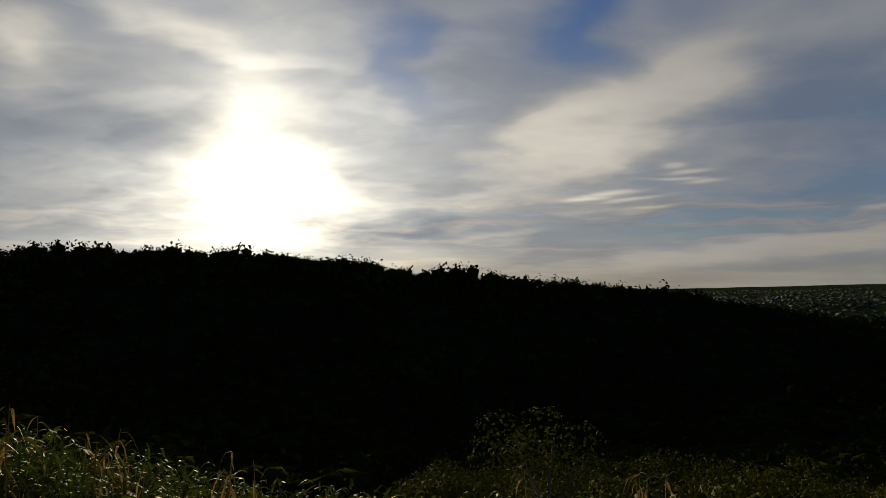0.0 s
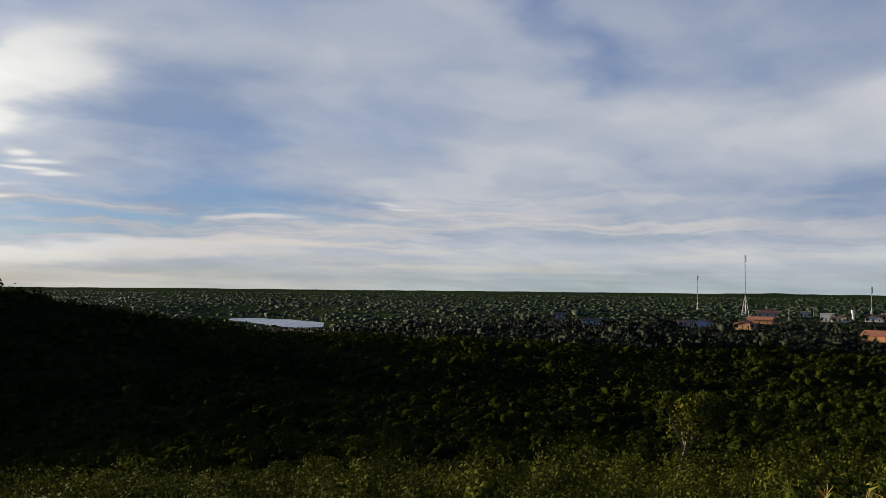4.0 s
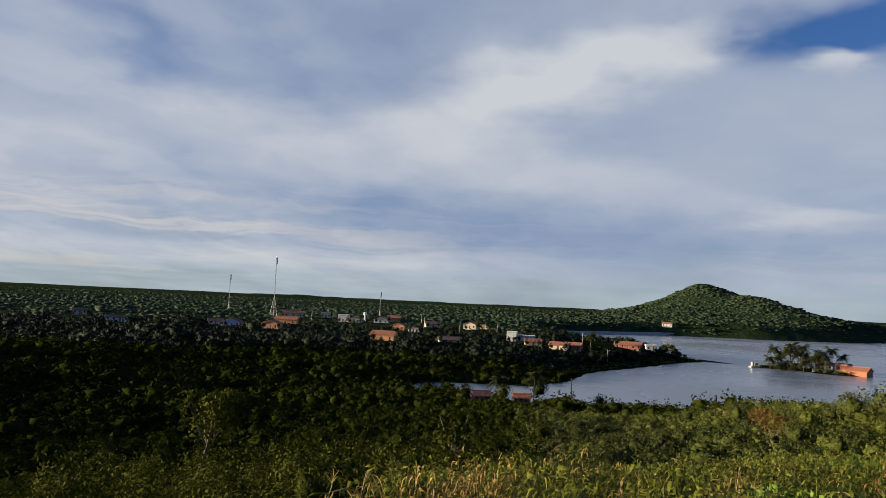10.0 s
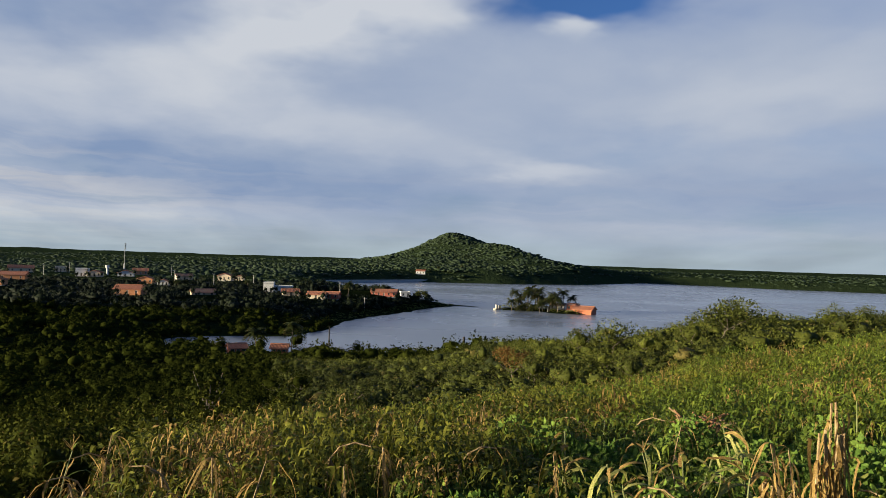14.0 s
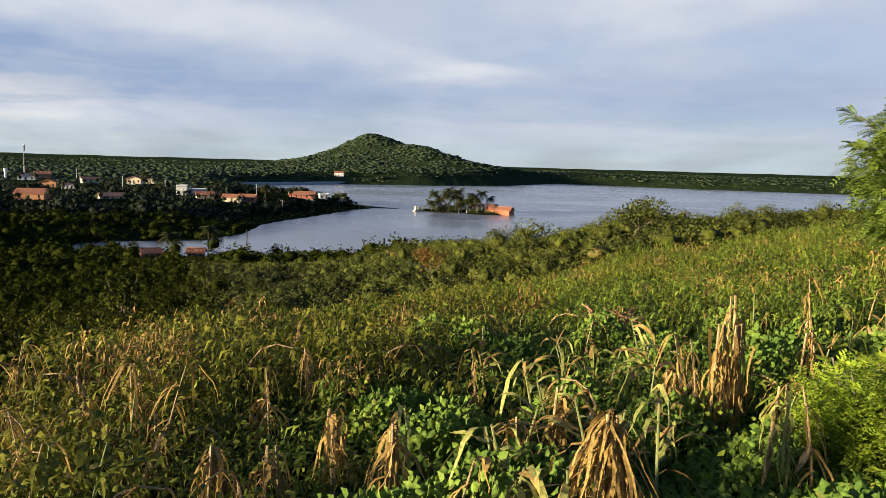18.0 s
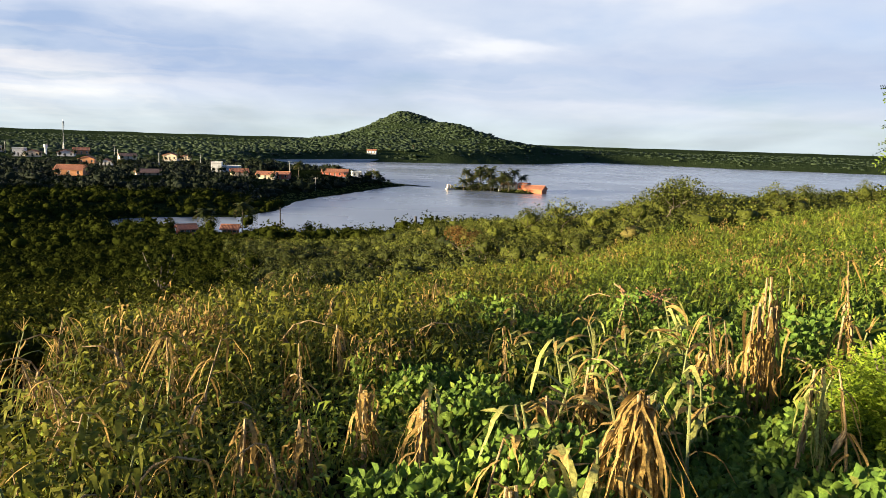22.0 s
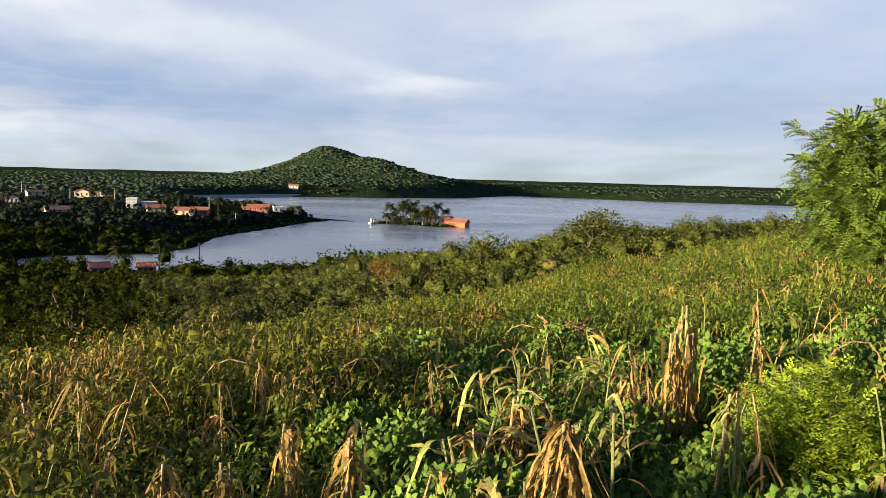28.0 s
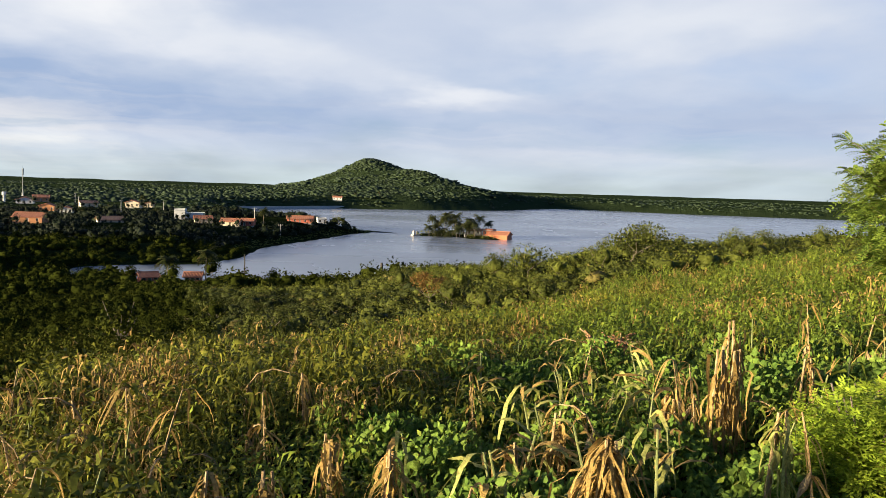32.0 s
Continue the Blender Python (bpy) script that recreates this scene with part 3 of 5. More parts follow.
def ball(n, low=-0.45):
    """A sphere of square patches, open underneath: directions and quads."""
    index, dirs, quads = {}, [], []

    def spot(p):
        k = tuple(np.round(p, 6))
        if k not in index:
            index[k] = len(dirs)
            q = np.tan(np.array(p) * math.pi / 4)
            dirs.append(q / np.linalg.norm(q))
        return index[k]
    g = np.linspace(-1, 1, n + 1)
    for axis in range(3):
        for sign in (-1, 1):
            for i in range(n):
                for j in range(n):
                    c = []
                    for u, v in ((g[i], g[j]), (g[i + 1], g[j]), (g[i + 1], g[j + 1]), (g[i], g[j + 1])):
                        p = [u, v]
                        p.insert(axis, sign)
                        c.append(spot(p))
                    # faces look outwards
                    a, b, d = (np.array(dirs[c[k]]) for k in (0, 1, 3))
                    if np.dot(np.cross(b - a, d - a), a) < 0:
                        c.reverse()
                    quads.append(c)
    dirs, quads = np.array(dirs), np.array(quads)
    quads = quads[dirs[quads][:, :, 2].mean(1) > low]
    used = np.unique(quads)
    back = np.zeros(len(dirs), int)
    back[used] = np.arange(len(used))
    return dirs[used], back[quads]


BALLS = {2: ball(2, 0.0), 3: ball(3, -0.3), 4: ball(4, -0.3)}


def clump_crown(r, n, leaves, leaf, lumps=7, rough=0.06, fill=0.54):
    """A crown one metre in radius: one closed uneven mass of lobes, leaf clumps on its skin."""
    a = np.arange(lumps) * 2.4 + r.uniform(-0.7, 0.7, lumps)
    rad = 0.70 * np.sqrt((np.arange(lumps) + 0.2) / lumps)
    mid = np.stack([rad * np.cos(a), rad * np.sin(a), 0.72 - 0.45 * rad * rad + r.uniform(-0.20, 0.24, lumps)], -1)
    size = r.uniform(0.26, 0.46, lumps)
    heart = np.array([0, 0, 0.35])

    def skin(dirs):
        w = mid - heart
        b = dirs @ w.T
        disc = b * b - (w * w).sum(1) + size * size
        t = np.where(disc > 0, b + np.sqrt(np.maximum(disc, 0)), 0)
        k = t.argmax(1)
        return np.maximum(t.max(1), 0.42), k
    dirs, quads = BALLS[n]
    t, _ = skin(dirs)
    v = heart + dirs * (t * fill * (1 + r.normal(0, rough, len(t))))[:, None]
    if not leaves:
        return v, quads
    d = unit(r.normal(0, 1, (leaves, 3)) + [0, 0, 0.45])
    t, k = skin(d)
    c = heart + d * (t * r.uniform(0.74, 1.10, leaves))[:, None]
    face = unit(unit(c - mid[k]) + 0.2 * d + r.normal(0, 0.55, c.shape))
    axis = unit(np.cross(face, r.normal(0, 1, c.shape)))
    L = leaf * r.uniform(0.6, 1.4, leaves)
    lv, lf = leaf_quads(c - axis * (L * 0.5)[:, None], axis, np.cross(axis, face), L, L * r.uniform(0.45, 0.75, leaves), -0.2)
    return np.vstack([v, lv]), np.vstack([quads, lf + len(v)])


def scatter_copies(templates, x, y, z, scale, tall, seed):
    """Many turned and scaled copies of a few templates, as arrays."""
    r = np.random.RandomState(seed)
    kind, turn = r.randint(0, len(templates), len(x)), r.uniform(0, 6.28, len(x))
    vs, fs, base = [], [], 0
    for t, (tv, tf) in enumerate(templates):
        s = np.where(kind == t)[0]
        if not len(s):
            continue
        c, si = np.cos(turn[s])[:, None], np.sin(turn[s])[:, None]
        vx = (tv[:, 0] * c - tv[:, 1] * si) * scale[s][:, None] + x[s][:, None]
        vy = (tv[:, 0] * si + tv[:, 1] * c) * scale[s][:, None] + y[s][:, None]
        vz = tv[:, 2] * tall[s][:, None] + z[s][:, None]
        vs.append(np.stack([vx, vy, vz], -1).reshape(-1, 3))
        fs.append((tf[None] + (np.arange(len(s)) * len(tv))[:, None, None] + base).reshape(-1, 4))
        base += len(s) * len(tv)
    return np.vstack(vs), np.vstack(fs)


def field_edge(az):
    """How far the crop reaches on each bearing."""
    return np.interp(az, [-50, 20, 30, 60, 72, 77, 84, 90, 96, 104, 112, 120, 126, 136, 150], [17, 15, 10, 8, 9, 19, 32, 39, 46, 56, 63, 70, 78, 78, 30])


CLEAR = []   # (x, y, radius) kept free of trees
OPEN = [(34.2, 2.8, 500, 1.5), (90.6, 3.6, 440, 4.6)]   # bearing, half angle, distance, height: ground below is kept low, so that the place is open to the hill


def spaced(x, y, s, share):
    """Which spots keep share of their own size from all earlier ones."""
    keep = []
    for i in range(len(x)):
        k = np.array(keep, int)
        if not len(k) or (np.hypot(x[k] - x[i], y[k] - y[i]) > share * (s[k] + s[i]) / 2).all():
            keep.append(i)
    return np.array(keep, int)


def scatter_ground(seed, d0, d1, count, az0=-45, az1=142, water_gap=1.5):
    """Random spots on dry land outside the crop and the yards, evenly over the area."""
    r = np.random.RandomState(seed)
    d, az = np.sqrt(r.uniform(d0 * d0, d1 * d1, count)), r.uniform(az0, az1, count)
    x, y = d * np.sin(np.radians(az)), d * np.cos(np.radians(az))
    keep = d > field_edge(az) + 2
    for ring in (SHORE, POND):
        keep &= shore_distance(x, y, ring) > water_gap
    for cx, cy, cr in CLEAR:
        keep &= np.hypot(x - cx, y - cy) > cr
    return x[keep], y[keep], d[keep], az[keep], r


# ---- buildings ----
def box(bm, x0, x1, y0, y1, z0, z1):
    v = [bm.verts.new(p) for p in ((x0, y0, z0), (x1, y0, z0), (x1, y1, z0), (x0, y1, z0), (x0, y0, z1), (x1, y0, z1), (x1, y1, z1), (x0, y1, z1))]
    for q in ((3, 2, 1, 0), (4, 5, 6, 7), (0, 1, 5, 4), (1, 2, 6, 5), (2, 3, 7, 6), (3, 0, 4, 7)):
        bm.faces.new([v[k] for k in q])


def mesh_of(name, bm, mat, bevel=0.0):
    if bevel:
        bmesh.ops.bevel(bm, geom=bm.edges[:], offset=bevel, segments=1, affect="EDGES")
    me = bpy.data.meshes.new(name)
    bm.to_mesh(me)
    bm.free()
    me.materials.append(mat)
    return me


def tube_between(bm, a, b, r0, r1, sides=6):
    a, b = Vector(a), Vector(b)
    q = (b - a).to_track_quat("Z", "Y").to_matrix()
    rings = [[bm.verts.new(p + q @ Vector((r * math.cos(t), r * math.sin(t), 0))) for t in [6.2832 * k / sides for k in range(sides)]] for p, r in ((a, r0), (b, r1))]
    for k in range(sides):
        bm.faces.new((rings[0][k], rings[0][(k + 1) % sides], rings[1][(k + 1) % sides], rings[1][k]))
    bm.faces.new(rings[0][::-1])
    bm.faces.new(rings[1])


def house(az, d, w, deep, h, wall, roof, label, style="gable", turn=0.0, openings=3, name="house"):
    """A low house: walls with recessed openings, a roof with eaves, a plinth. Its front faces the hilltop, turned by turn degrees."""
    x, y = place(az, d)
    CLEAR.append((x, y, max(w, deep) * 0.55 + (1.5 if d > 250 else 3.5)))
    z = min(ground_at(x + a, y + b) for a in (-w / 3, w / 3) for b in (-deep / 3, deep / 3))
    OPEN.append((az, math.degrees(0.52 * w / d), d - deep / 2, z + (2.1 if d < 250 else 1.7 if d < 380 else 2.2)))
    ob = thing(name, (x, y, z), label, "house", "houses of the lakeside village", -az + turn)
    hw, hd = w / 2, deep / 2
    bm = bmesh.new()
    box(bm, -hw - 0.15, hw + 0.15, -hd - 0.15, hd + 0.15, -1.2, 0.25)
    part("plinth", mesh_of("plinth", bm, CONCRETE), ob)
    # front wall in piers and lintels, so that the openings go through
    bm = bmesh.new()
    t, sill, head = 0.25, 1.0, min(2.3, h - 0.3)
    slots = [(-hw + w * (k + 0.5) / openings, 0.5 if k != openings // 2 else 0.45, 0.25 if k == openings // 2 else sill) for k in range(openings)]
    edge = -hw
    for cx, half, low in slots:
        box(bm, edge, cx - half, -hd, -hd + t, 0.25, h)
        box(bm, cx - half, cx + half, -hd, -hd + t, head, h)
        if low > 0.3:
            box(bm, cx - half, cx + half, -hd, -hd + t, 0.25, low)
        edge = cx + half
    box(bm, edge, hw, -hd, -hd + t, 0.25, h)
    bmesh.ops.remove_doubles(bm, verts=bm.verts[:], dist=0.001)
    part("front_wall", mesh_of("front_wall", bm, wall), ob)
    for nm, b in (("back_wall", (-hw, hw, hd - t, hd)), ("side_wall", (-hw, -hw + t, -hd + t, hd - t)), ("side_wall", (hw - t, hw, -hd + t, hd - t))):
        bm = bmesh.new()
        box(bm, *b, 0.25, h)
        part(nm, mesh_of(nm, bm, wall), ob)
    for cx, half, low in slots:
        bm = bmesh.new()
        box(bm, cx - half, cx + half, -hd + 0.12, -hd + 0.17, low, head)
        nm = "door" if low < 0.3 else "window"
        leafed = part(nm, mesh_of(nm, bm, TIMBER if low < 0.3 else DARK), ob)
        # frame round the opening
        bm = bmesh.new()
        for b in ((cx - half, cx - half + 0.09, low, head), (cx + half - 0.09, cx + half, low, head), (cx - half + 0.09, cx + half - 0.09, head - 0.09, head)):
            box(bm, b[0], b[1], -hd + 0.03, -hd + 0.118, b[2], b[3])
        part("frame", mesh_of("frame", bm, PLASTER_WHITE if wall is PLASTER_RED or wall is PLASTER_ORANGE else TIMBER), leafed)
    o = 0.55
    if style == "flat":
        bm = bmesh.new()
        box(bm, -hw - 0.2, hw + 0.2, -hd - 0.2, hd + 0.2, h, h + 0.22)
        part("roof", mesh_of("roof", bm, CONCRETE), ob)
        for b in ((-hw, hw, -hd, -hd + 0.18), (-hw, hw, hd - 0.18, hd), (-hw, -hw + 0.18, -hd + 0.18, hd - 0.18), (hw - 0.18, hw, -hd + 0.18, hd - 0.18)):
            bm = bmesh.new()
            box(bm, *b, h + 0.22, h + 0.75)
            part("parapet", mesh_of("parapet", bm, wall), ob)
        return ob
    rise = 0.19 * deep if style == "gable" else 0.17 * w
    along = style == "gable"
    for s in (-1, 1):
        # one slope of the roof, with rows of tiles as shallow ridges
        bm = bmesh.new()
        n = 14
        size, run = (w, deep) if along else (deep, w)
        for k in range(n):
            u0, u1 = -size / 2 - o + (size + 2 * o) * k / n, -size / 2 - o + (size + 2 * o) * (k + 1) / n
            um = (u0 + u1) / 2
            pts = []
            for u, lift in ((u0, 0.0), (um, 0.07), (u1, 0.0)):
                for vv, zz in ((run / 2 + o, h - o * rise / (run / 2)), (0.0, h + rise)):
                    pts.append((u, s * vv, zz + lift) if along else (s * vv, u, zz + lift))
            v = [bm.verts.new(p) for p in pts]
            lo = [bm.verts.new((p[0], p[1], p[2] - 0.16)) for p in pts]
            bm.faces.new((v[0], v[2], v[3], v[1]))
            bm.faces.new((v[2], v[4], v[5], v[3]))
            bm.faces.new((lo[0], lo[1], lo[5], lo[4]))
            bm.faces.new((v[0], lo[0], lo[4], v[4], v[2]))
            if k in (0, n - 1):
                e = (0, 1) if k == 0 else (4, 5)
                bm.faces.new((v[e[0]], v[e[1]], lo[e[1]], lo[e[0]]))
        bmesh.ops.remove_doubles(bm, verts=bm.verts[:], dist=0.001)
        bmesh.ops.recalc_face_normals(bm, faces=bm.faces[:])
        part("roof_slope", mesh_of("roof_slope", bm, roof), ob)
        bm = bmesh.new()
        e = s * (hw - t / 2) if along else s * (hd - t / 2)
        tri = []
        for g in (-t / 2, t / 2):
            for q, zz in ((-run / 2, h), (run / 2, h), (0, h + rise - 0.1)):
                tri.append(bm.verts.new((e + g, q, zz) if along else (q, e + g, zz)))
        for q in ((0, 1, 2), (5, 4, 3), (0, 3, 4, 1), (1, 4, 5, 2), (2, 5, 3, 0)):
            bm.faces.new([tri[k] for k in q])
        bmesh.ops.recalc_face_normals(bm, faces=bm.faces[:])
        part("gable", mesh_of("gable", bm, wall), ob)
    bm = bmesh.new()
    if along:
        tube_between(bm, (-hw - o, 0, h + rise + 0.02), (hw + o, 0, h + rise + 0.02), 0.16, 0.16)
    else:
        tube_between(bm, (0, -hd - o, h + rise + 0.02), (0, hd + o, h + rise + 0.02), 0.16, 0.16)
    part("ridge_tiles", mesh_of("ridge_tiles", bm, roof), ob)
    return ob


house(55.9, 455, 12, 5, 2.5, PLASTER_WHITE, CLAY_OLD, "long low white farm building among dark trees", openings=4)
house(53.6, 520, 8, 6, 2.6, PLASTER_CREAM, CLAY_OLD, "small cottage with a weathered tile roof in the scrub")
house(63.5, 450, 9, 8, 3.4, PLASTER_BLUE, CLAY_OLD, "pale blue house with a weathered tile roof", "side", -14)
house(62.3, 455, 8, 7, 2.7, PLASTER_BLUE, CLAY_OLD, "low wing with an old tile roof beside the blue house")
house(67.6, 590, 15, 8, 3.2, PLASTER_CREAM, CLAY, "cream house with an orange tile roof below the mast")
house(67.2, 500, 14, 8, 3.2, PLASTER_ORANGE, CLAY, "orange house with a broad clay tile roof", turn=-16)
house(66.2, 415, 8, 7, 3.0, PLASTER_ORANGE, CLAY, "orange cottage with a clay roof on the slope", "side", -20)
house(66.0, 440, 7, 6, 3.0, PLASTER_CREAM, CLAY, "cream cottage with a clay roof on the slope", turn=-20)
house(69.9, 600, 7, 7, 3.2, PLASTER_CREAM, CLAY, "small cream house beside a tall gantry", "flat")
house(71.2, 560, 7, 8, 4.6, PLASTER_WHITE, CLAY, "white two-level block house with a flat roof", "flat", -10)
house(72.0, 555, 8, 8, 3.0, PLASTER_CREAM, CLAY, "cream house with a low gabled roof", "side", -12)
house(73.9, 570, 10, 8, 3.0, PLASTER_WHITE, CLAY, "white house with a shallow gable to the lake", "side", -8)
house(74.8, 600, 10, 8, 3.2, PLASTER_ORANGE, CLAY, "house with a rusty clay tile roof")
house(75.2, 470, 8, 7, 3.0, PLASTER_ORANGE, CLAY, "orange house with a bright gable wall", "side", -15)
house(76.3, 455, 6, 6, 2.9, PLASTER_WHITE, CLAY, "little white house with a gable front", "side", -10)
house(74.2, 345, 10.5, 8, 2.9, PLASTER_ORANGE, CLAY, "long orange-red house with a clay roof above the bank", turn=-18)
house(77.6, 540, 10, 7, 2.8, PLASTER_CREAM, CLAY_OLD, "brown-roofed house in the village", turn=10)
house(80.4, 500, 8, 7, 3.2, PLASTER_CREAM, CLAY, "cream house with a sunlit side wall", "side", -15)
house(81.4, 540, 5, 6, 3.0, PLASTER_CREAM, CLAY, "narrow cream house among palms", "side", -10)
house(78.9, 365, 10, 7, 2.6, PLASTER_CREAM, CLAY_OLD, "low house with a dull brown tile roof", turn=8)
house(83.4, 410, 5, 7, 4.6, PLASTER_WHITE, CLAY, "tall white cube of a modern flat-roofed house", "flat", -6, 2)
house(84.4, 413, 9, 7, 2.9, PLASTER_WHITE, CLAY, "low white wing of a modern flat-roofed house", "flat", -6)
house(84.9, 372, 7.5, 6, 2.4, PLASTER_CREAM, CLAY, "small house with a clay roof near the water", turn=5)
house(86.8, 362, 8, 6, 2.4, PLASTER_CREAM, CLAY, "cottage with a pinkish clay roof near the water", turn=-12)
house(87.8, 368, 7.5, 6, 2.4, PLASTER_RED, CLAY, "cottage with a red clay roof near the water", turn=-12)
house(91.6, 412, 13, 7, 2.6, PLASTER_RED, CLAY, "red lakeside house with a long clay roof", turn=-4, openings=5)
house(93.1, 425, 5, 5, 2.5, PLASTER_WHITE, CLAY, "pale unfinished shelter on the point", "flat", 10, 2)
house(94.2, 880, 10, 7, 3.2, PLASTER_WHITE, CLAY, "white house beside the dam", turn=-6)
house(81.3, 192, 3.8, 4, 1.9, PLASTER_RED, CLAY, "red-roofed hut hidden in the shore trees", turn=12)
house(84.3, 197, 3.6, 4, 1.9, PLASTER_RED, CLAY, "second red-roofed hut hidden in the shore trees", turn=-8)
house(106.1, 400, 9.5, 8, 5.0, BRICK, CLAY, "two-level bare brick house on the island", turn=-18, openings=3)
house(105.3, 405, 5, 6, 2.8, BRICK, CLAY, "lower brick wing of the island house", "flat", -18, 2)
house(104.2, 408, 7, 5, 2.4, CONCRETE, CLAY_OLD, "grey open-sided shed on the island", turn=-10)


def dam():
    ax, ay, bx, by = 735, 38, 858, -70
    bm = bmesh.new()
    L = math.hypot(bx - ax, by - ay)
    for s0, s1, z0, z1 in ((-3, 3, -2, 2.1), (-2.2, 2.2, 2.1, 2.6)):
        box(bm, -L / 2, L / 2, s0, s1, z0, z1)
    ob = new("dam_wall", mesh_of("dam_wall", bm, CONCRETE))
    ob.matrix_world = pose((ax + bx) / 2, (ay + by) / 2, 0, 0, 0, math.degrees(math.atan2(by - ay, bx - ax)))
    tagged(ob, "long dark dam wall at the far end of the lake", "dam", kind="structure")


dam()


def island_details():
    x, y = place(99.9, 408)
    ob = thing("ruined_gate", (x, y, ground_at(x, y) - 0.2), "broken cream masonry block at the tip of the island", "ruin", turn=-60)
    for nm, b in (("pier", (-1.6, -0.5, -0.6, 0.6, 0, 2.5)), ("pier", (0.6, 1.7, -0.5, 0.5, 0, 2.2)), ("step", (-2.6, 2.4, -1.0, 0.9, -0.6, 0.5))):
        bm = bmesh.new()
        box(bm, *b)
        part(nm, mesh_of(nm, bm, PLASTER_CREAM, 0.12), ob)
    for k in range(7):
        x, y = place(100.6 + k * 0.48, 404 - 7 * math.sin(k * 0.45))
        ob = thing("white_post", (x, y, ground_at(x, y) - 0.1), "whitewashed stone post on the island's edge", "post", "posts round the island")
        bm = bmesh.new()
        tube_between(bm, (0, 0, -0.4), (0, 0, 1.5), 0.35, 0.28, 8)
        part("shaft", mesh_of("shaft", bm, PLASTER_WHITE), ob)
        bm = bmesh.new()
        tube_between(bm, (0, 0, 1.5), (0, 0, 1.75), 0.42, 0.36, 8)
        part("cap", mesh_of("cap", bm, PLASTER_WHITE), ob)


island_details()


# ---- masts, poles ----
def lattice_mast(az, d, h, foot, lattice_h, label):
    x, y = place(az, d)
    ob = thing("radio_mast", (x, y, ground_at(x, y) - 0.3), label, "mast", "radio masts of the village", -az)
    tops = [(0.24 * math.cos(t), 0.24 * math.sin(t)) for t in (0.6, 2.7, 4.8)]
    feet = [(foot * math.cos(t), foot * math.sin(t)) for t in (0.6, 2.7, 4.8)]
    for f, t in zip(feet, tops):
        bm = bmesh.new()
        tube_between(bm, (*f, 0), (*t, lattice_h), 0.15, 0.09)
        part("leg", mesh_of("leg", bm, PLASTER_WHITE), ob, "white painted lattice leg")
    n = 9
    for k in range(n):
        bm = bmesh.new()
        for i in range(3):
            j = (i + 1) % 3
            g = lambda q, s: (feet[q][0] * (1 - s) + tops[q][0] * s, feet[q][1] * (1 - s) + tops[q][1] * s, lattice_h * s)
            tube_between(bm, g(i, k / n), g(j, (k + 1) / n), 0.07, 0.07, 4)
            tube_between(bm, g(j, k / n), g(i, k / n), 0.07, 0.07, 4)
        part("brace", mesh_of("brace", bm, MAST_STEEL), ob)
    n = 8
    for k in range(n):
        z0, z1 = lattice_h + (h - lattice_h) * k / n, lattice_h + (h - lattice_h) * (k + 1) / n
        bm = bmesh.new()
        for t in tops:
            tube_between(bm, (*t, z0), (*t, z1), 0.075, 0.075, 4)
        tube_between(bm, (*tops[0], z0), (*tops[1], z1), 0.05, 0.05, 4)
        tube_between(bm, (*tops[1], z0), (*tops[2], z1), 0.05, 0.05, 4)
        tube_between(bm, (*tops[2], z0), (*tops[0], z1), 0.05, 0.05, 4)
        part("mast_section", mesh_of("mast_section", bm, MAST_STEEL), ob)
    for k, z in enumerate((h - 0.8, h - 2.5, h - 4.0)):
        bm = bmesh.new()
        box(bm, 0.4, 0.9, -0.25 + 0.3 * k, 0.25 + 0.3 * k, z - 0.9, z + 0.9)
        part("antenna", mesh_of("antenna", bm, MAST_STEEL, 0.05), ob)
    bm = bmesh.new()
    tube_between(bm, (0, 0, h - 0.5), (0, 0, h + 1.5), 0.06, 0.04)
    part("lightning_rod", mesh_of("lightning_rod", bm, STEEL), ob)


lattice_mast(66.2, 590, 43.5, 3.2, 15, "tall radio mast on a white lattice foot")
lattice_mast(63.1, 700, 31, 1.0, 8, "slender steel radio mast")
lattice_mast(73.75, 690, 22, 0.9, 6, "short steel radio mast behind the houses")


def utility_pole(az, d, h, label, arm=True, thick=0.13):
    x, y = place(az, d)
    ob = thing("utility_pole", (x, y, ground_at(x, y) - 0.3), label, "pole", "utility poles", -az)
    bm = bmesh.new()
    tube_between(bm, (0, 0, 0), (0, 0, h), thick * 1.25, thick, 8)
    part("shaft", mesh_of("shaft", bm, CONCRETE if arm else DARK_WOOD), ob)
    if arm:
        bm = bmesh.new()
        box(bm, -0.9, 0.9, -0.07, 0.07, h - 0.6, h - 0.45)
        part("crossarm", mesh_of("crossarm", bm, TIMBER), ob)
        for k in (-0.8, 0.0, 0.8):
            bm = bmesh.new()
            tube_between(bm, (k, 0, h - 0.45), (k, 0, h - 0.2), 0.05, 0.03)
            part("insulator", mesh_of("insulator", bm, PLASTER_WHITE), ob)


utility_pole(87.74, 204, 7.0, "grey concrete pole standing by the shore", False, 0.15)
utility_pole(97.5, 201, 5.6, "short dark wooden post by the shore", False, 0.32)
for a, d, h in ((68.9, 560, 8), (70.4, 585, 8), (77.0, 480, 8), (79.6, 430, 8), (82.3, 470, 8), (88.4, 380, 7), (90.2, 350, 6), (76.8, 560, 8)):
    utility_pole(a, d, h, "grey concrete power pole with a crossarm")


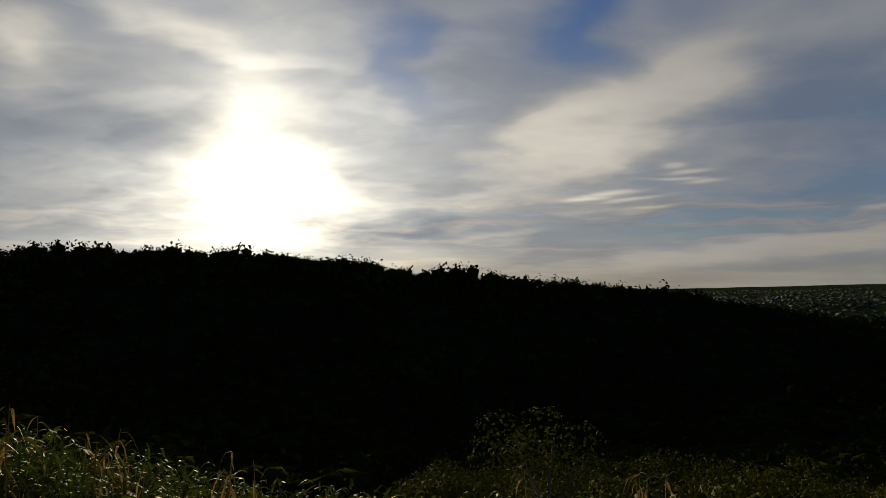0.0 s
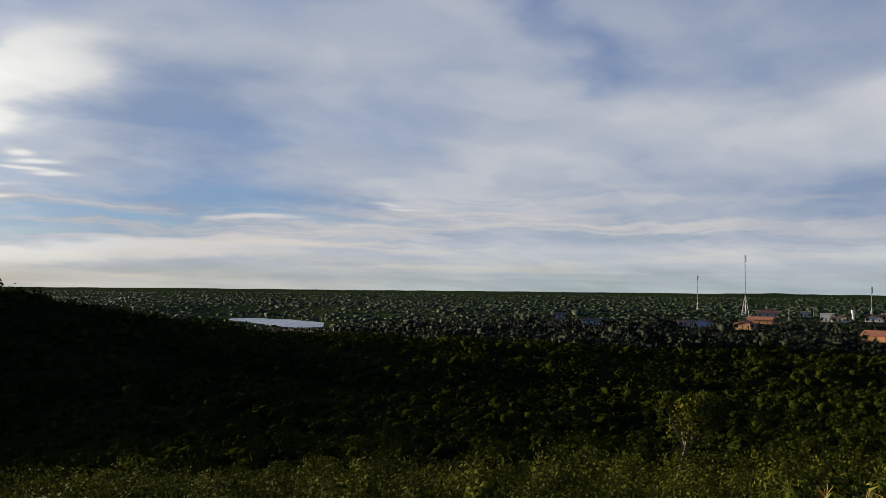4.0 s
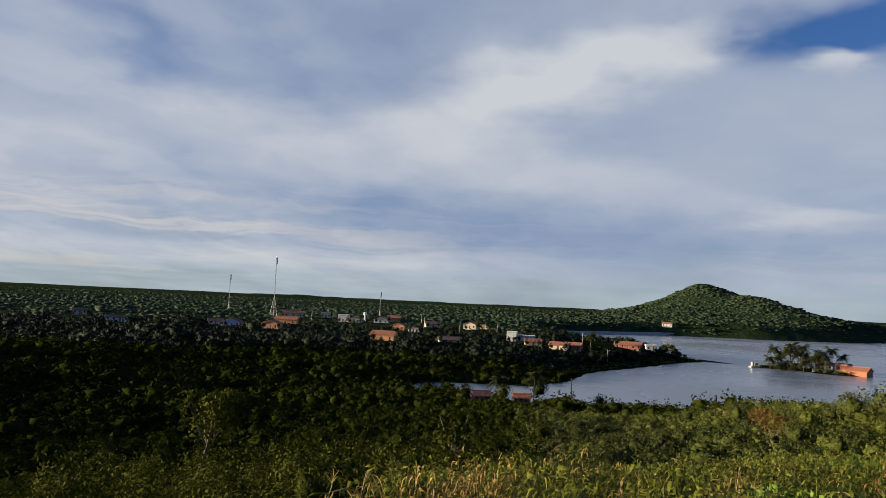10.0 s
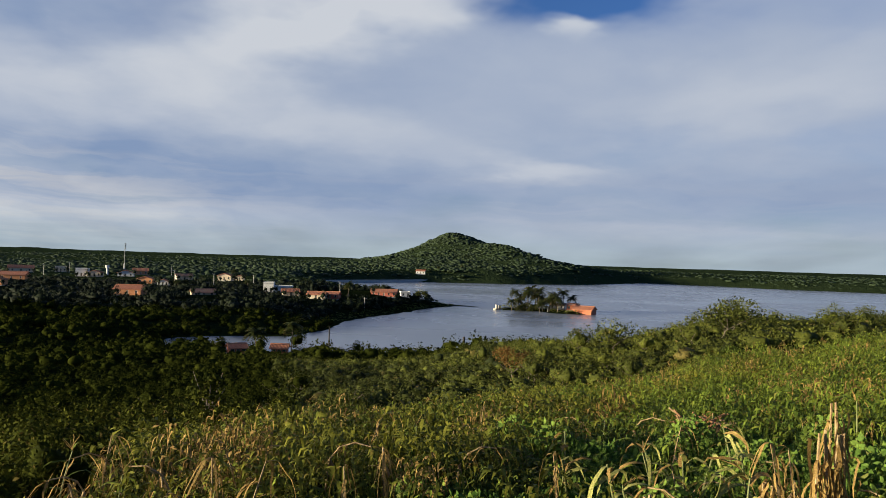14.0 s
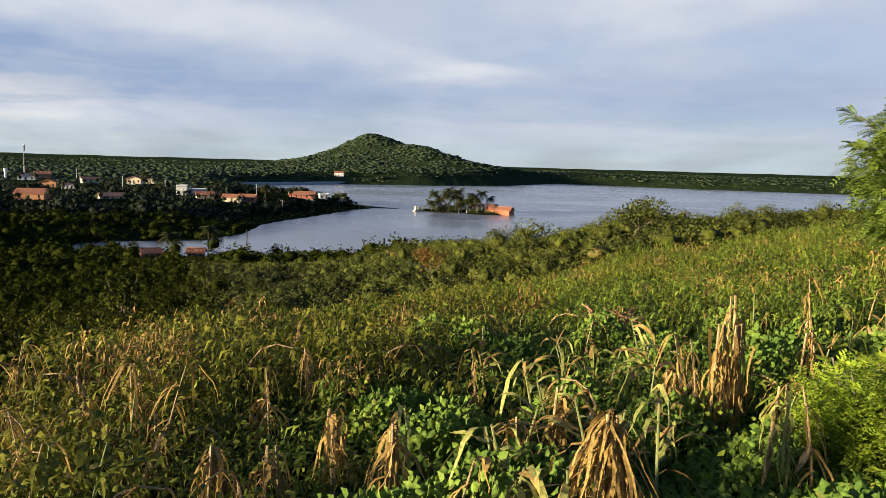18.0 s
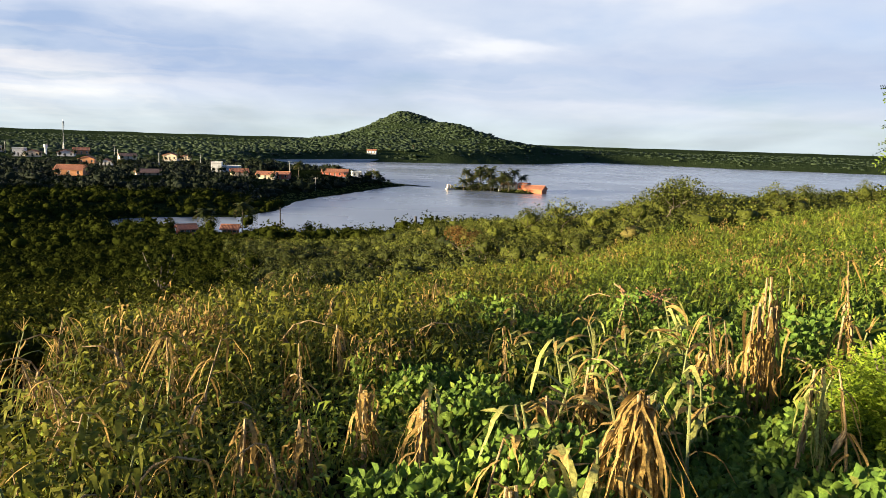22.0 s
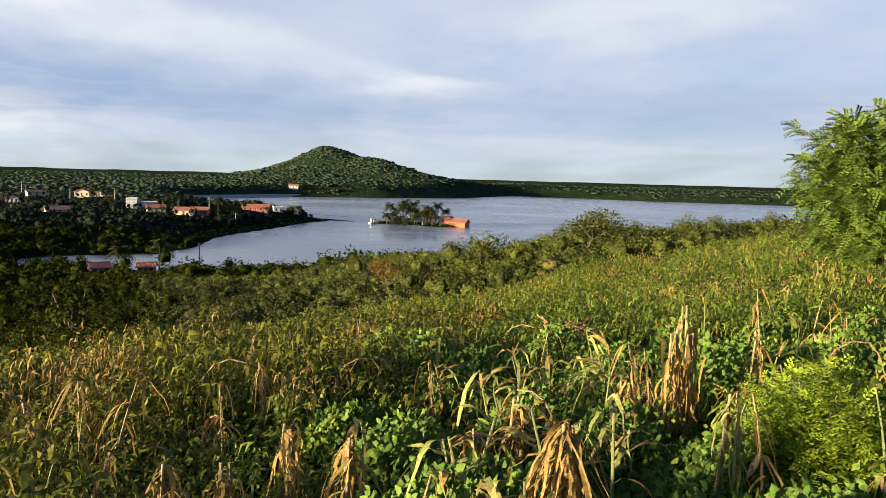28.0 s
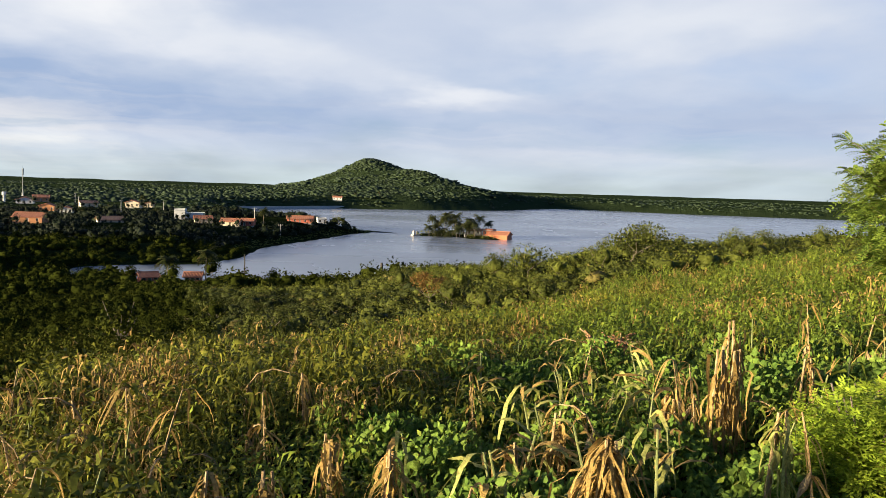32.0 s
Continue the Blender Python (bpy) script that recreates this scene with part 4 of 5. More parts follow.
def water_tank(az, d):
    x, y = place(az, d)
    ob = thing("water_tower", (x, y, ground_at(x, y)), "small white water tower in the village", "water tower")
    bm = bmesh.new()
    tube_between(bm, (0, 0, -0.3), (0, 0, 5.2), 0.8, 0.7, 10)
    part("shaft", mesh_of("shaft", bm, PLASTER_WHITE), ob)
    bm = bmesh.new()
    tube_between(bm, (0, 0, 5.2), (0, 0, 7.2), 1.3, 1.3, 12)
    part("tank", mesh_of("tank", bm, PLASTER_WHITE), ob)


water_tank(72.7, 580)


# ---- trees ----
def tree_proto(seed, h, radius, leaves, leaf, mat, name="tree", lumps=9, trunk_share=0.4, core=False):
    """Trunk, limbs and a lumpy crown with gaps, standing at the origin."""
    r = np.random.RandomState(seed)
    ob = new(name)
    bm = bmesh.new()
    p, tops = Vector((0, 0, -0.3)), []
    th = 0.022 * h + 0.03
    for k in range(4):
        q = p + Vector((r.uniform(-0.08, 0.08) * h, r.uniform(-0.08, 0.08) * h, h * trunk_share / 3.4))
        tube_between(bm, p, q, th * (1 - 0.14 * k), th * (0.86 - 0.14 * k), 7)
        p = q
    part("trunk", mesh_of("trunk", bm, BARK), ob)
    for k in range(5):
        a = 1.26 * k + r.uniform(-0.4, 0.4)
        q = p + Vector((math.cos(a) * radius * 0.42, math.sin(a) * radius * 0.42, h * r.uniform(0.12, 0.28)))
        e = q + Vector((math.cos(a) * radius * 0.25, math.sin(a) * radius * 0.25, h * r.uniform(0.08, 0.2)))
        bm = bmesh.new()
        tube_between(bm, p - Vector((0, 0, 0.1)), q, th * 0.42, th * 0.28, 5)
        tube_between(bm, q, e, th * 0.28, th * 0.1, 5)
        part("limb", mesh_of("limb", bm, BARK), ob)
    if core:
        v, f = clump_crown(r, 4, leaves, leaf / radius, lumps, 0.08)
        v = v * [radius, radius, h * (1 - trunk_share * 0.72) / 1.15]
    else:
        v, f = lumpy_crown(r, leaves, radius, h * (1 - trunk_share * 0.72), lumps, leaf, core=False)
    v = v + [p.x * 0.6, p.y * 0.6, h * trunk_share * 0.72]
    part("crown", fast_mesh("crown", v, f, mat), ob)
    return ob


def forget(ob):
    """Takes a pattern tree out of the scene once its copies stand."""
    for o in (*ob.children_recursive, ob):
        bpy.data.objects.remove(o)


def lone_tree(az, d, h, radius, mat, label, seed, leaf=0.16, leaves=1500, lumps=10, trunk_share=0.4, name="tree", category="tree", core=False):
    ob = tree_proto(seed, h, radius, leaves, leaf, mat, name, lumps, trunk_share, core)
    x, y = place(az, d)
    ob.matrix_world = pose(x, y, ground_at(x, y), 0, 0, seed * 40)
    CLEAR.append((x, y, radius * 0.9))
    return tagged(ob, label, category)


lone_tree(63.0, 30, 4.6, 1.25, LEAF_BUSH, "slim young tree with an airy yellow-green crown", 41, 0.15, 2400, 14, 0.4)
lone_tree(89.6, 48, 3.4, 1.25, LEAF_SCRUB, "small tree with a pale bare trunk at the field's edge", 42, 0.2, 700, 9, 0.55)
lone_tree(101.4, 74, 3.2, 2.0, LEAF_RUST, "rust-brown withering bush in the green scrub", 43, 0.22, 1000, 9, 0.25, "bush", "bush")
lone_tree(79, 27, 2.8, 0.8, LEAF_BUSH, "thin sapling above the hedge", 44, 0.16, 420, 6, 0.5)
lone_tree(115.5, 84, 4.2, 3.4, LEAF_SCRUB, "broad dark tree standing out of the scrub", 45, 0.3, 1300, 10, 0.3)
lone_tree(108.3, 92, 4.2, 3.2, LEAF_SCRUB, "round dark tree standing at the field's top", 46, 0.3, 1300, 10, 0.3)
lone_tree(89.8, 199, 3.6, 2.3, LEAF_SCRUB_SHADED, "round dark tree alone on the shore", 47, 0.34, 380, 8, 0.25, core=True)
lone_tree(85.5, 199, 6.2, 3.2, LEAF_SCRUB_SHADED, "tall dark tree on the shore by the huts", 48, 0.36, 420, 9, 0.35, core=True)
lone_tree(83.0, 190, 4.6, 2.6, LEAF_SCRUB_SHADED, "dark leafy tree between the shore huts", 51, 0.34, 360, 8, 0.3, core=True)
lone_tree(80.3, 192, 4.0, 2.4, LEAF_SCRUB_SHADED, "low dark tree beside a shore hut", 52, 0.34, 360, 8, 0.3, core=True)
lone_tree(94.3, 425, 5.5, 3.2, LEAF_SCRUB, "dark round tree at the end of the point", 49, 0.6, 600, 8, 0.35)
lone_tree(6, 14.5, 2.9, 1.15, LEAF_BUSH, "airy weed shrub against the dark valley", 50, 0.09, 1100, 12, 0.3, "bush", "bush")


def shrub_belt():
    """Separate trees and bushes of the slope, the nearest ones."""
    r = np.random.RandomState(5)
    bushes = [tree_proto(60 + k, 2.2, 1.55, 1500, 0.125, LEAF_BUSH, "bush", 11, 0.14, True) for k in range(4)]
    # the last two patterns wear leaves darkened to stand for shade
    trees = [tree_proto(70 + k, 3.6, 2.1, 1100, 0.165, LEAF_SCRUB if k < 3 else LEAF_SCRUB_SHADED, "tree", 10, 0.3, True) for k in range(5)]
    for ob in bushes:
        tagged(ob, "dense yellow-green bush on the hillside", "bush", "bushes below the hilltop")
    for ob in trees[3:]:
        tagged(ob, "dense slope tree, leaves coloured darker for shade", "tree", "trees on the slope")
    for ob in trees[:3]:
        tagged(ob, "low spreading dry-forest tree with small leaves", "tree", "trees on the slope")
    spots = []
    for _ in range(9000):
        d, az = (math.sqrt(r.uniform(9.5 ** 2, 34 ** 2)), r.uniform(-2, 86)) if len(spots) < 130 else (math.sqrt(r.uniform(32 ** 2, 105 ** 2)), r.uniform(-8, 128))
        if d < field_edge(az) + 0.6 or len(spots) >= 260:
            continue
        x, y = place(az, d)
        gap = 1.3 if d < 18 else 1.8 if d < 32 else 3.0
        if any((x - a) ** 2 + (y - b) ** 2 < gap * gap for a, b in spots) or any(math.hypot(x - a, y - b) < c for a, b, c in CLEAR):
            continue
        spots.append((x, y))
        pick = bushes if d < 34 else trees[3:] if az < 86 else trees[:3]
        s = r.uniform(0.75, 1.15) * (0.55 if d < 16 else 0.72 if d < 26 else 0.9)
        ob = copy_thing(pick[r.randint(len(pick))], pose(x, y, ground_at(x, y) - 0.1, 0, 0, r.uniform(0, 360)) @ Matrix.Diagonal((s, s, s * r.uniform(0.8, 1.1), 1)))
    for ob in bushes + trees:
        forget(ob)
    return spots


NEAR_SPOTS = shrub_belt()


def woods():
    r = np.random.RandomState(9)
    full = [clump_crown(r, 3, 125, 0.135, 6) for _ in range(8)]
    mid = [clump_crown(r, 3, 60, 0.19, 5, 0.08, 0.66) for _ in range(8)]
    broad = [clump_crown(r, 2, 30, 0.26, 4, 0.05, 0.68) for _ in range(8)]
    thin = [clump_crown(r, 2, 38, 0.25, 4, 0.05, 0.66) for _ in range(8)]
    low = [clump_crown(r, 2, 0, 0.3, 3, 0.06, 0.95) for _ in range(8)]
    for name, label, templates, d0, d1, n, size, tall, mat, seed, az0, az1 in (
            ("scrub_woods", "thick low dry-forest scrub of many small crowns", full, 40, 150, 7500, 1.45, 0.95, LEAF_SCRUB, 21, 84, 134),
            # same scrub, but its leaf colour is darkened where the hill lies in shade
            ("thicket_scrub", "scrub at the foot of the field, leaves coloured darker for shade", full, 40, 150, 3000, 1.45, 0.95, LEAF_SCRUB_SHADED, 29, 66, 85),
            ("shaded_scrub", "dark scrub on the shaded side of the hill", mid, 40, 150, 6500, 2.1, 0.85, LEAF_SCRUB_SHADED, 27, -45, 66),
            ("shore_woods", "scrub woods between the field and the shore", mid, 146, 292, 6000, 2.4, 1.0, LEAF_SCRUB_SHADED, 22, 66, 138),
            ("valley_woods", "dark scrub across the shaded valley", thin, 146, 292, 7000, 3.1, 0.8, LEAF_SCRUB_SHADED, 28, -45, 66),
            # the village trees' shade is in their leaf colour
            ("village_woods", "dark trees round the village", broad, 285, 490, 11000, 3.1, 1.1, LEAF_VILLAGE_SHADE, 24, 20, 138),
            ("ridge_woods", "closed wood along the crest of the ridge", thin, 262, 352, 2300, 3.5, 1.0, LEAF_SCRUB_SHADED, 26, -45, 26),
            ("distant_woods", "distant unbroken scrub forest", low, 480, 1150, 20000, 4.0, 0.5, LEAF_FAR_HAZED, 23, 5, 140),
            ("far_woods", "far forest towards the horizon", low, 1140, 2100, 12000, 4.8, 0.45, LEAF_FAR_HAZED, 25, 5, 140)):
        x, y, d, az, q = scatter_ground(seed, d0, d1, n, az0, az1, 9 if d0 > 280 else 1.5)
        if d0 > 1000:
            # the lone hill is wooded all over
            hx, hy = place(96.8, 1270)
            x, y = np.concatenate([x, q.normal(hx, 170, 6000)]), np.concatenate([y, q.normal(hy, 95, 6000)])
            k = shore_distance(x, y, SHORE) > 2
            x, y = x[k], y[k]
        if d0 < 100 and len(NEAR_SPOTS):
            pts = np.array(NEAR_SPOTS)
            keep = np.array([((pts - (a, b)) ** 2).sum(1).min() > 2.2 for a, b in zip(x, y)])
            x, y = x[keep], y[keep]
        s = size * (0.45 + 1.1 * q.uniform(0, 1, len(x)) ** 1.6) * (1 + 0.3 * waves(x, y, 60, 40))
        if d0 < 150:
            k = spaced(x, y, s, 0.72)
            x, y, s = x[k], y[k], s[k]
        z, az = land(x, y), np.degrees(np.arctan2(x, y))
        d, low = np.hypot(x, y), np.full(len(x), 1e3)
        for a, half, dd, zz in OPEN:
            below = (np.abs(az - a) < half + np.degrees(s / d) * 0.7) & (d < dd)
            low = np.where(below, np.minimum(low, (25 + d * (zz - 25) / dd - z) / 1.6), low)
        s = np.minimum(s, low)
        k = s > 0.35
        x, y, z, s = x[k], y[k], z[k] - s[k] * 0.22, s[k]
        v, f = scatter_copies(templates, x, y, z, s, s * tall * q.uniform(0.75, 1.15, len(x)), seed)
        tagged(new(name, fast_mesh(name, v, f, mat, d0 > 400)), label, "woods", kind="stuff")


woods()


def garden_trees():
    """Trees that stand between the houses and hide parts of their walls."""
    r = np.random.RandomState(15)
    protos = [tree_proto(90 + k, 4.4, 2.3, 120, 0.4, LEAF_VILLAGE_SHADE, "garden_tree", 8, 0.3, True) for k in range(4)]
    for o in protos:
        tagged(o, "dark round tree between the village houses", "tree", "trees of the village gardens")
    for az, half, d, z in OPEN[2:]:
        if d < 300 or d > 700 or az > 100:
            continue
        for side in (-1, 1, r.uniform(-0.6, 0.6)):
            w = math.radians(half) * d
            s = r.uniform(0.7, 1.15) * (0.42 if abs(side) < 0.7 else 0.95)
            x, y = place(az + math.degrees((w * 0.9 * side + r.uniform(-1, 1)) / d), d - r.uniform(2.5, 6))
            if shore_distance(np.array([x]), np.array([y]), SHORE)[0] < 4:
                continue
            copy_thing(protos[r.randint(4)], pose(x, y, ground_at(x, y) - 0.1, 0, 0, r.uniform(0, 360)) @ Matrix.Diagonal((s, s, s * r.uniform(0.8, 1.2), 1)))
    for o in protos:
        forget(o)


garden_trees()


def palm_proto(seed, h):
    r = np.random.RandomState(seed)
    ob = new("palm_tree")
    bm = bmesh.new()
    lean, p = r.uniform(-0.08, 0.08, 2), Vector((0, 0, -0.3))
    for k in range(5):
        q = Vector((lean[0] * h * ((k + 1) / 5) ** 2, lean[1] * h * ((k + 1) / 5) ** 2, h * (k + 1) / 5))
        tube_between(bm, p, q, 0.24 - 0.025 * k, 0.215 - 0.025 * k, 7)
        p = q
    part("trunk", mesh_of("trunk", bm, BARK), ob)
    for k in range(30):
        a, up, L = k * 2.4 + r.uniform(-0.3, 0.3), r.uniform(-0.9, 1.8), r.uniform(2.8, 3.9)
        s = np.linspace(0, 1, 9)
        spine = np.stack([L * s * 0.85 * math.cos(a), L * s * 0.85 * math.sin(a), L * (0.6 * up * s - 0.6 * s * s)], -1) + np.array(p)
        side = np.array([-math.sin(a), math.cos(a), 0])
        c = np.repeat(spine[1:], 2, 0)
        sg = np.tile([1, -1], 8)[:, None]
        axis = unit(sg * side + [math.cos(a) * 0.5, math.sin(a) * 0.5, -0.45])
        v, f = leaf_quads(c, axis, np.tile(unit(np.array([math.cos(a), math.sin(a), -0.3])), (16, 1)), np.full(16, 1.15), np.full(16, 0.7))
        part("frond", fast_mesh("frond", v, f, LEAF_PALM), ob)
    return ob


def palms():
    protos = [palm_proto(80 + k, h) for k, h in enumerate((5.6, 7.2, 9.0))]
    r = np.random.RandomState(12)
    spots = [(100.9, 402), (101.3, 408), (101.8, 404), (102.1, 412), (102.4, 400), (102.8, 407), (103.1, 402), (103.4, 410), (103.8, 405), (104.2, 398), (104.6, 412), (101.6, 412), (103.0, 415), (105.2, 414), (101.1, 411), (102.0, 406), (102.6, 410), (103.6, 400), (104.0, 409), (101.5, 400), (102.9, 397)]
    for a, d in spots:
        x, y = place(a, d)
        s = r.uniform(0.8, 1.12)
        tagged(copy_thing(protos[r.randint(3)], pose(x, y, ground_at(x, y), 0, 0, r.uniform(0, 360)) @ Matrix.Scale(s, 4)), "coconut palm on the small island", "palm", "palms on the island")
    for a, d in ((89.0, 372), (81.0, 520), (79.0, 470), (82.6, 194), (85.1, 195), (77.2, 430), (81.9, 440), (95.5, 900), (97.2, 905)):
        x, y = place(a, d)
        tagged(copy_thing(protos[r.randint(3)], pose(x, y, ground_at(x, y), 0, 0, r.uniform(0, 360)) @ Matrix.Scale(r.uniform(0.6, 0.85), 4)), "palm among the village trees", "palm", "palms of the village")
    for p in protos:
        forget(p)


palms()


def island_growth():
    r = np.random.RandomState(31)
    x, y = r.uniform(374, 420, 1500), r.uniform(-122, -64, 1500)
    k = shore_distance(x, y, ISLAND) < -1.0
    for cx, cy, cr in CLEAR:
        k &= np.hypot(x - cx, y - cy) > cr * 0.7
    x, y = x[k], y[k]
    c = [lumpy_crown(r, 20, 1.0, 1.2, 2, 0.4) for _ in range(4)]
    s = r.uniform(0.2, 0.55, len(x)) + np.where(r.uniform(0, 1, len(x)) > 0.93, 1.1, 0.0)
    v, f = scatter_copies(c, x, y, land(x, y), s, s * 0.8, 3)
    tagged(new("island_grass", fast_mesh("island_grass", v, f, LEAF_GRASS)), "low green growth covering the island", "undergrowth", kind="stuff")
    # grass on the bare banks of the point
    x, y = r.uniform(300, 440, 4500), r.uniform(-60, 30, 4500)
    s = shore_distance(x, y, SHORE)
    k = (s > 1.2) & (s < 11) & (np.degrees(np.arctan2(x, y)) > 87) & (x < 436)
    for cx, cy, cr in CLEAR:
        k &= np.hypot(x - cx, y - cy) > cr * 0.7
    x, y = x[k], y[k]
    s = r.uniform(0.3, 0.8, len(x))
    v, f = scatter_copies(c, x, y, land(x, y), s, s * 0.55, 4)
    tagged(new("bank_grass", fast_mesh("bank_grass", v, f, LEAF_GRASS)), "short grass on the bare banks of the point", "grass", kind="stuff")


def spit():
    """A thin tongue of dark mud that runs out from the point."""
    r, verts, n = np.random.RandomState(6), [], 16
    for k in range(n + 1):
        u = k / n
        x, y = 430 - 11 * u, -48 - 15 * u
        w, top = 2.2 * (1 - u) + 0.5 + r.uniform(-0.2, 0.2), 0.5 * (1 - u) + 0.14 + r.uniform(-0.04, 0.04)
        verts += [(x - w, y, -0.4), (x - w * 0.45, y, top), (x + w * 0.45, y, top), (x + w, y, -0.4)]
    faces = [(4 * k + j, 4 * k + j + 1, 4 * k + j + 5, 4 * k + j + 4) for k in range(n) for j in range(3)]
    tagged(new("mud_spit", fast_mesh("mud_spit", np.array(verts), np.array(faces), GROUND)), "thin dark mud spit at the end of the point", "shore", kind="structure")


spit()


island_growth()


# ---- the crop ----
def blades(r, base, az, length, width, rise, droop, stations=6):
    """Arching maize blades as folded strips, one per row of base."""
    n, s = len(base), np.linspace(0, 1, stations)
    out = np.stack([np.cos(az), np.sin(az), np.zeros(n)], -1)
    side = np.stack([-np.sin(az), np.cos(az), np.zeros(n)], -1)
    reach = length[:, None] * (s - 0.25 * s * s)
    drop = length[:, None] * (rise[:, None] * s - droop[:, None] * s * s)
    c = base[:, None] + out[:, None] * reach[..., None] + np.array([0, 0, 1.0]) * drop[..., None]
    w = width[:, None] * np.sin(np.clip(0.25 + 0.75 * s, 0, 1) * math.pi) ** 0.7 * 0.5
    twist = r.uniform(-0.9, 0.9, n)[:, None] * s + np.cumsum(r.normal(0, 0.25, (n, stations)), 1)
    c = c + np.cumsum(r.normal(0, 0.012, c.shape), 1)
    off = side[:, None] * (w * np.cos(twist))[..., None] + np.array([0, 0, 1.0]) * (w * np.sin(twist))[..., None]
    v = np.stack([c + off, c - off], 2).reshape(n, -1, 3)
    k = np.arange(stations - 1)
    q = np.stack([2 * k, 2 * k + 1, 2 * k + 3, 2 * k + 2], -1)
    f = (q[None] + (np.arange(n) * 2 * stations)[:, None, None]).reshape(-1, 4)
    return v.reshape(-1, 3), f


def stalks(x, y, z, h, lean, az, r0):
    n = len(x)
    ang = np.array([0, 2.094, 4.189])
    ring = np.stack([np.cos(ang), np.sin(ang), ang * 0], -1)
    low = np.stack([x, y, z - 0.05], -1)
    top = low + np.stack([np.cos(az) * lean * h, np.sin(az) * lean * h, h], -1)
    v = np.concatenate([low[:, None] + ring * r0, top[:, None] + ring * r0 * 0.45], 1)
    q = np.array([(0, 1, 4, 3), (1, 2, 5, 4), (2, 0, 3, 5)])
    f = (q[None] + (np.arange(n) * 6)[:, None, None]).reshape(-1, 4)
    return v.reshape(-1, 3), f


def crop_spots(seed, n, d0, d1, az0=62, az1=141, patchy=False):
    r = np.random.RandomState(seed)
    d, az = np.sqrt(r.uniform(d0 * d0, d1 * d1, n)), r.uniform(az0, az1, n)
    k = d < field_edge(az)
    x, y = d * np.sin(np.radians(az)), d * np.cos(np.radians(az))
    if patchy:
        k &= waves(x, y, 9, 51) + 0.6 * waves(x, y, 3.5, 52) > 0.35
    x, y = x[k], y[k]
    return x, y, land(x, y), d[k], r


def crop_stuff(name, label, seed, n, d0, d1, dry, az0=62, az1=141, tall=1.0):
    x, y, z, d, r = crop_spots(seed, n, d0, d1, az0, az1, dry)
    m = len(x)
    h = r.uniform(0.75, 1.35, m) * tall
    lean_az, lean = r.uniform(0, 6.28, m), r.uniform(0, 0.22, m)
    sv, sf = stalks(x, y, z, h, lean, lean_az, 0.013)
    per = 7
    idx = np.repeat(np.arange(m), per)
    hh = np.tile(np.linspace(0.3, 1.0, per), m) * r.uniform(0.85, 1.05, m * per)
    base = np.stack([x[idx] + np.cos(lean_az[idx]) * lean[idx] * h[idx] * hh, y[idx] + np.sin(lean_az[idx]) * lean[idx] * h[idx] * hh, z[idx] + h[idx] * hh], -1)
    if dry:
        bv, bf = blades(r, base, r.uniform(0, 6.28, m * per), r.uniform(0.22, 0.45, m * per), r.uniform(0.02, 0.045, m * per), r.uniform(-0.3, 0.4, m * per), r.uniform(0.9, 1.7, m * per), 5)
    else:
        bv, bf = blades(r, base, r.uniform(0, 6.28, m * per), r.uniform(0.25, 0.5, m * per), r.uniform(0.03, 0.055, m * per), r.uniform(0.4, 1.1, m * per), r.uniform(0.5, 1.3, m * per), 5)
    v, f = np.vstack([sv, bv]), np.vstack([sf, bf + len(sv)])
    tagged(new(name, fast_mesh(name, v, f, LEAF_DRY if dry else LEAF_CORN)), label, "crop", kind="stuff")


crop_stuff("maize_crop", "yellow-green maize filling the sloping field", 101, 1900, 13, 98, False, tall=0.85)
crop_stuff("withered_maize", "tan withered maize scattered through the field", 103, 3000, 11, 98, True, tall=0.85)


def herb(r, n, h, length, width, stations=4):
    """One leafy field plant half a metre in radius: small arching leaves on branching stems."""
    a, rad = r.uniform(0, 6.28, n), 0.44 * np.sqrt(r.uniform(0, 1, n))
    z = h * (0.25 + 0.75 * r.uniform(0, 1, n) ** 0.7) * (1 - 1.6 * rad * rad)
    base = np.stack([rad * np.cos(a), rad * np.sin(a), z], -1)
    return blades(r, base, a + r.normal(0, 0.9, n), length * r.uniform(0.6, 1.4, n), width * r.uniform(0.7, 1.3, n), r.uniform(0.3, 1.1, n), r.uniform(0.9, 1.8, n), stations)


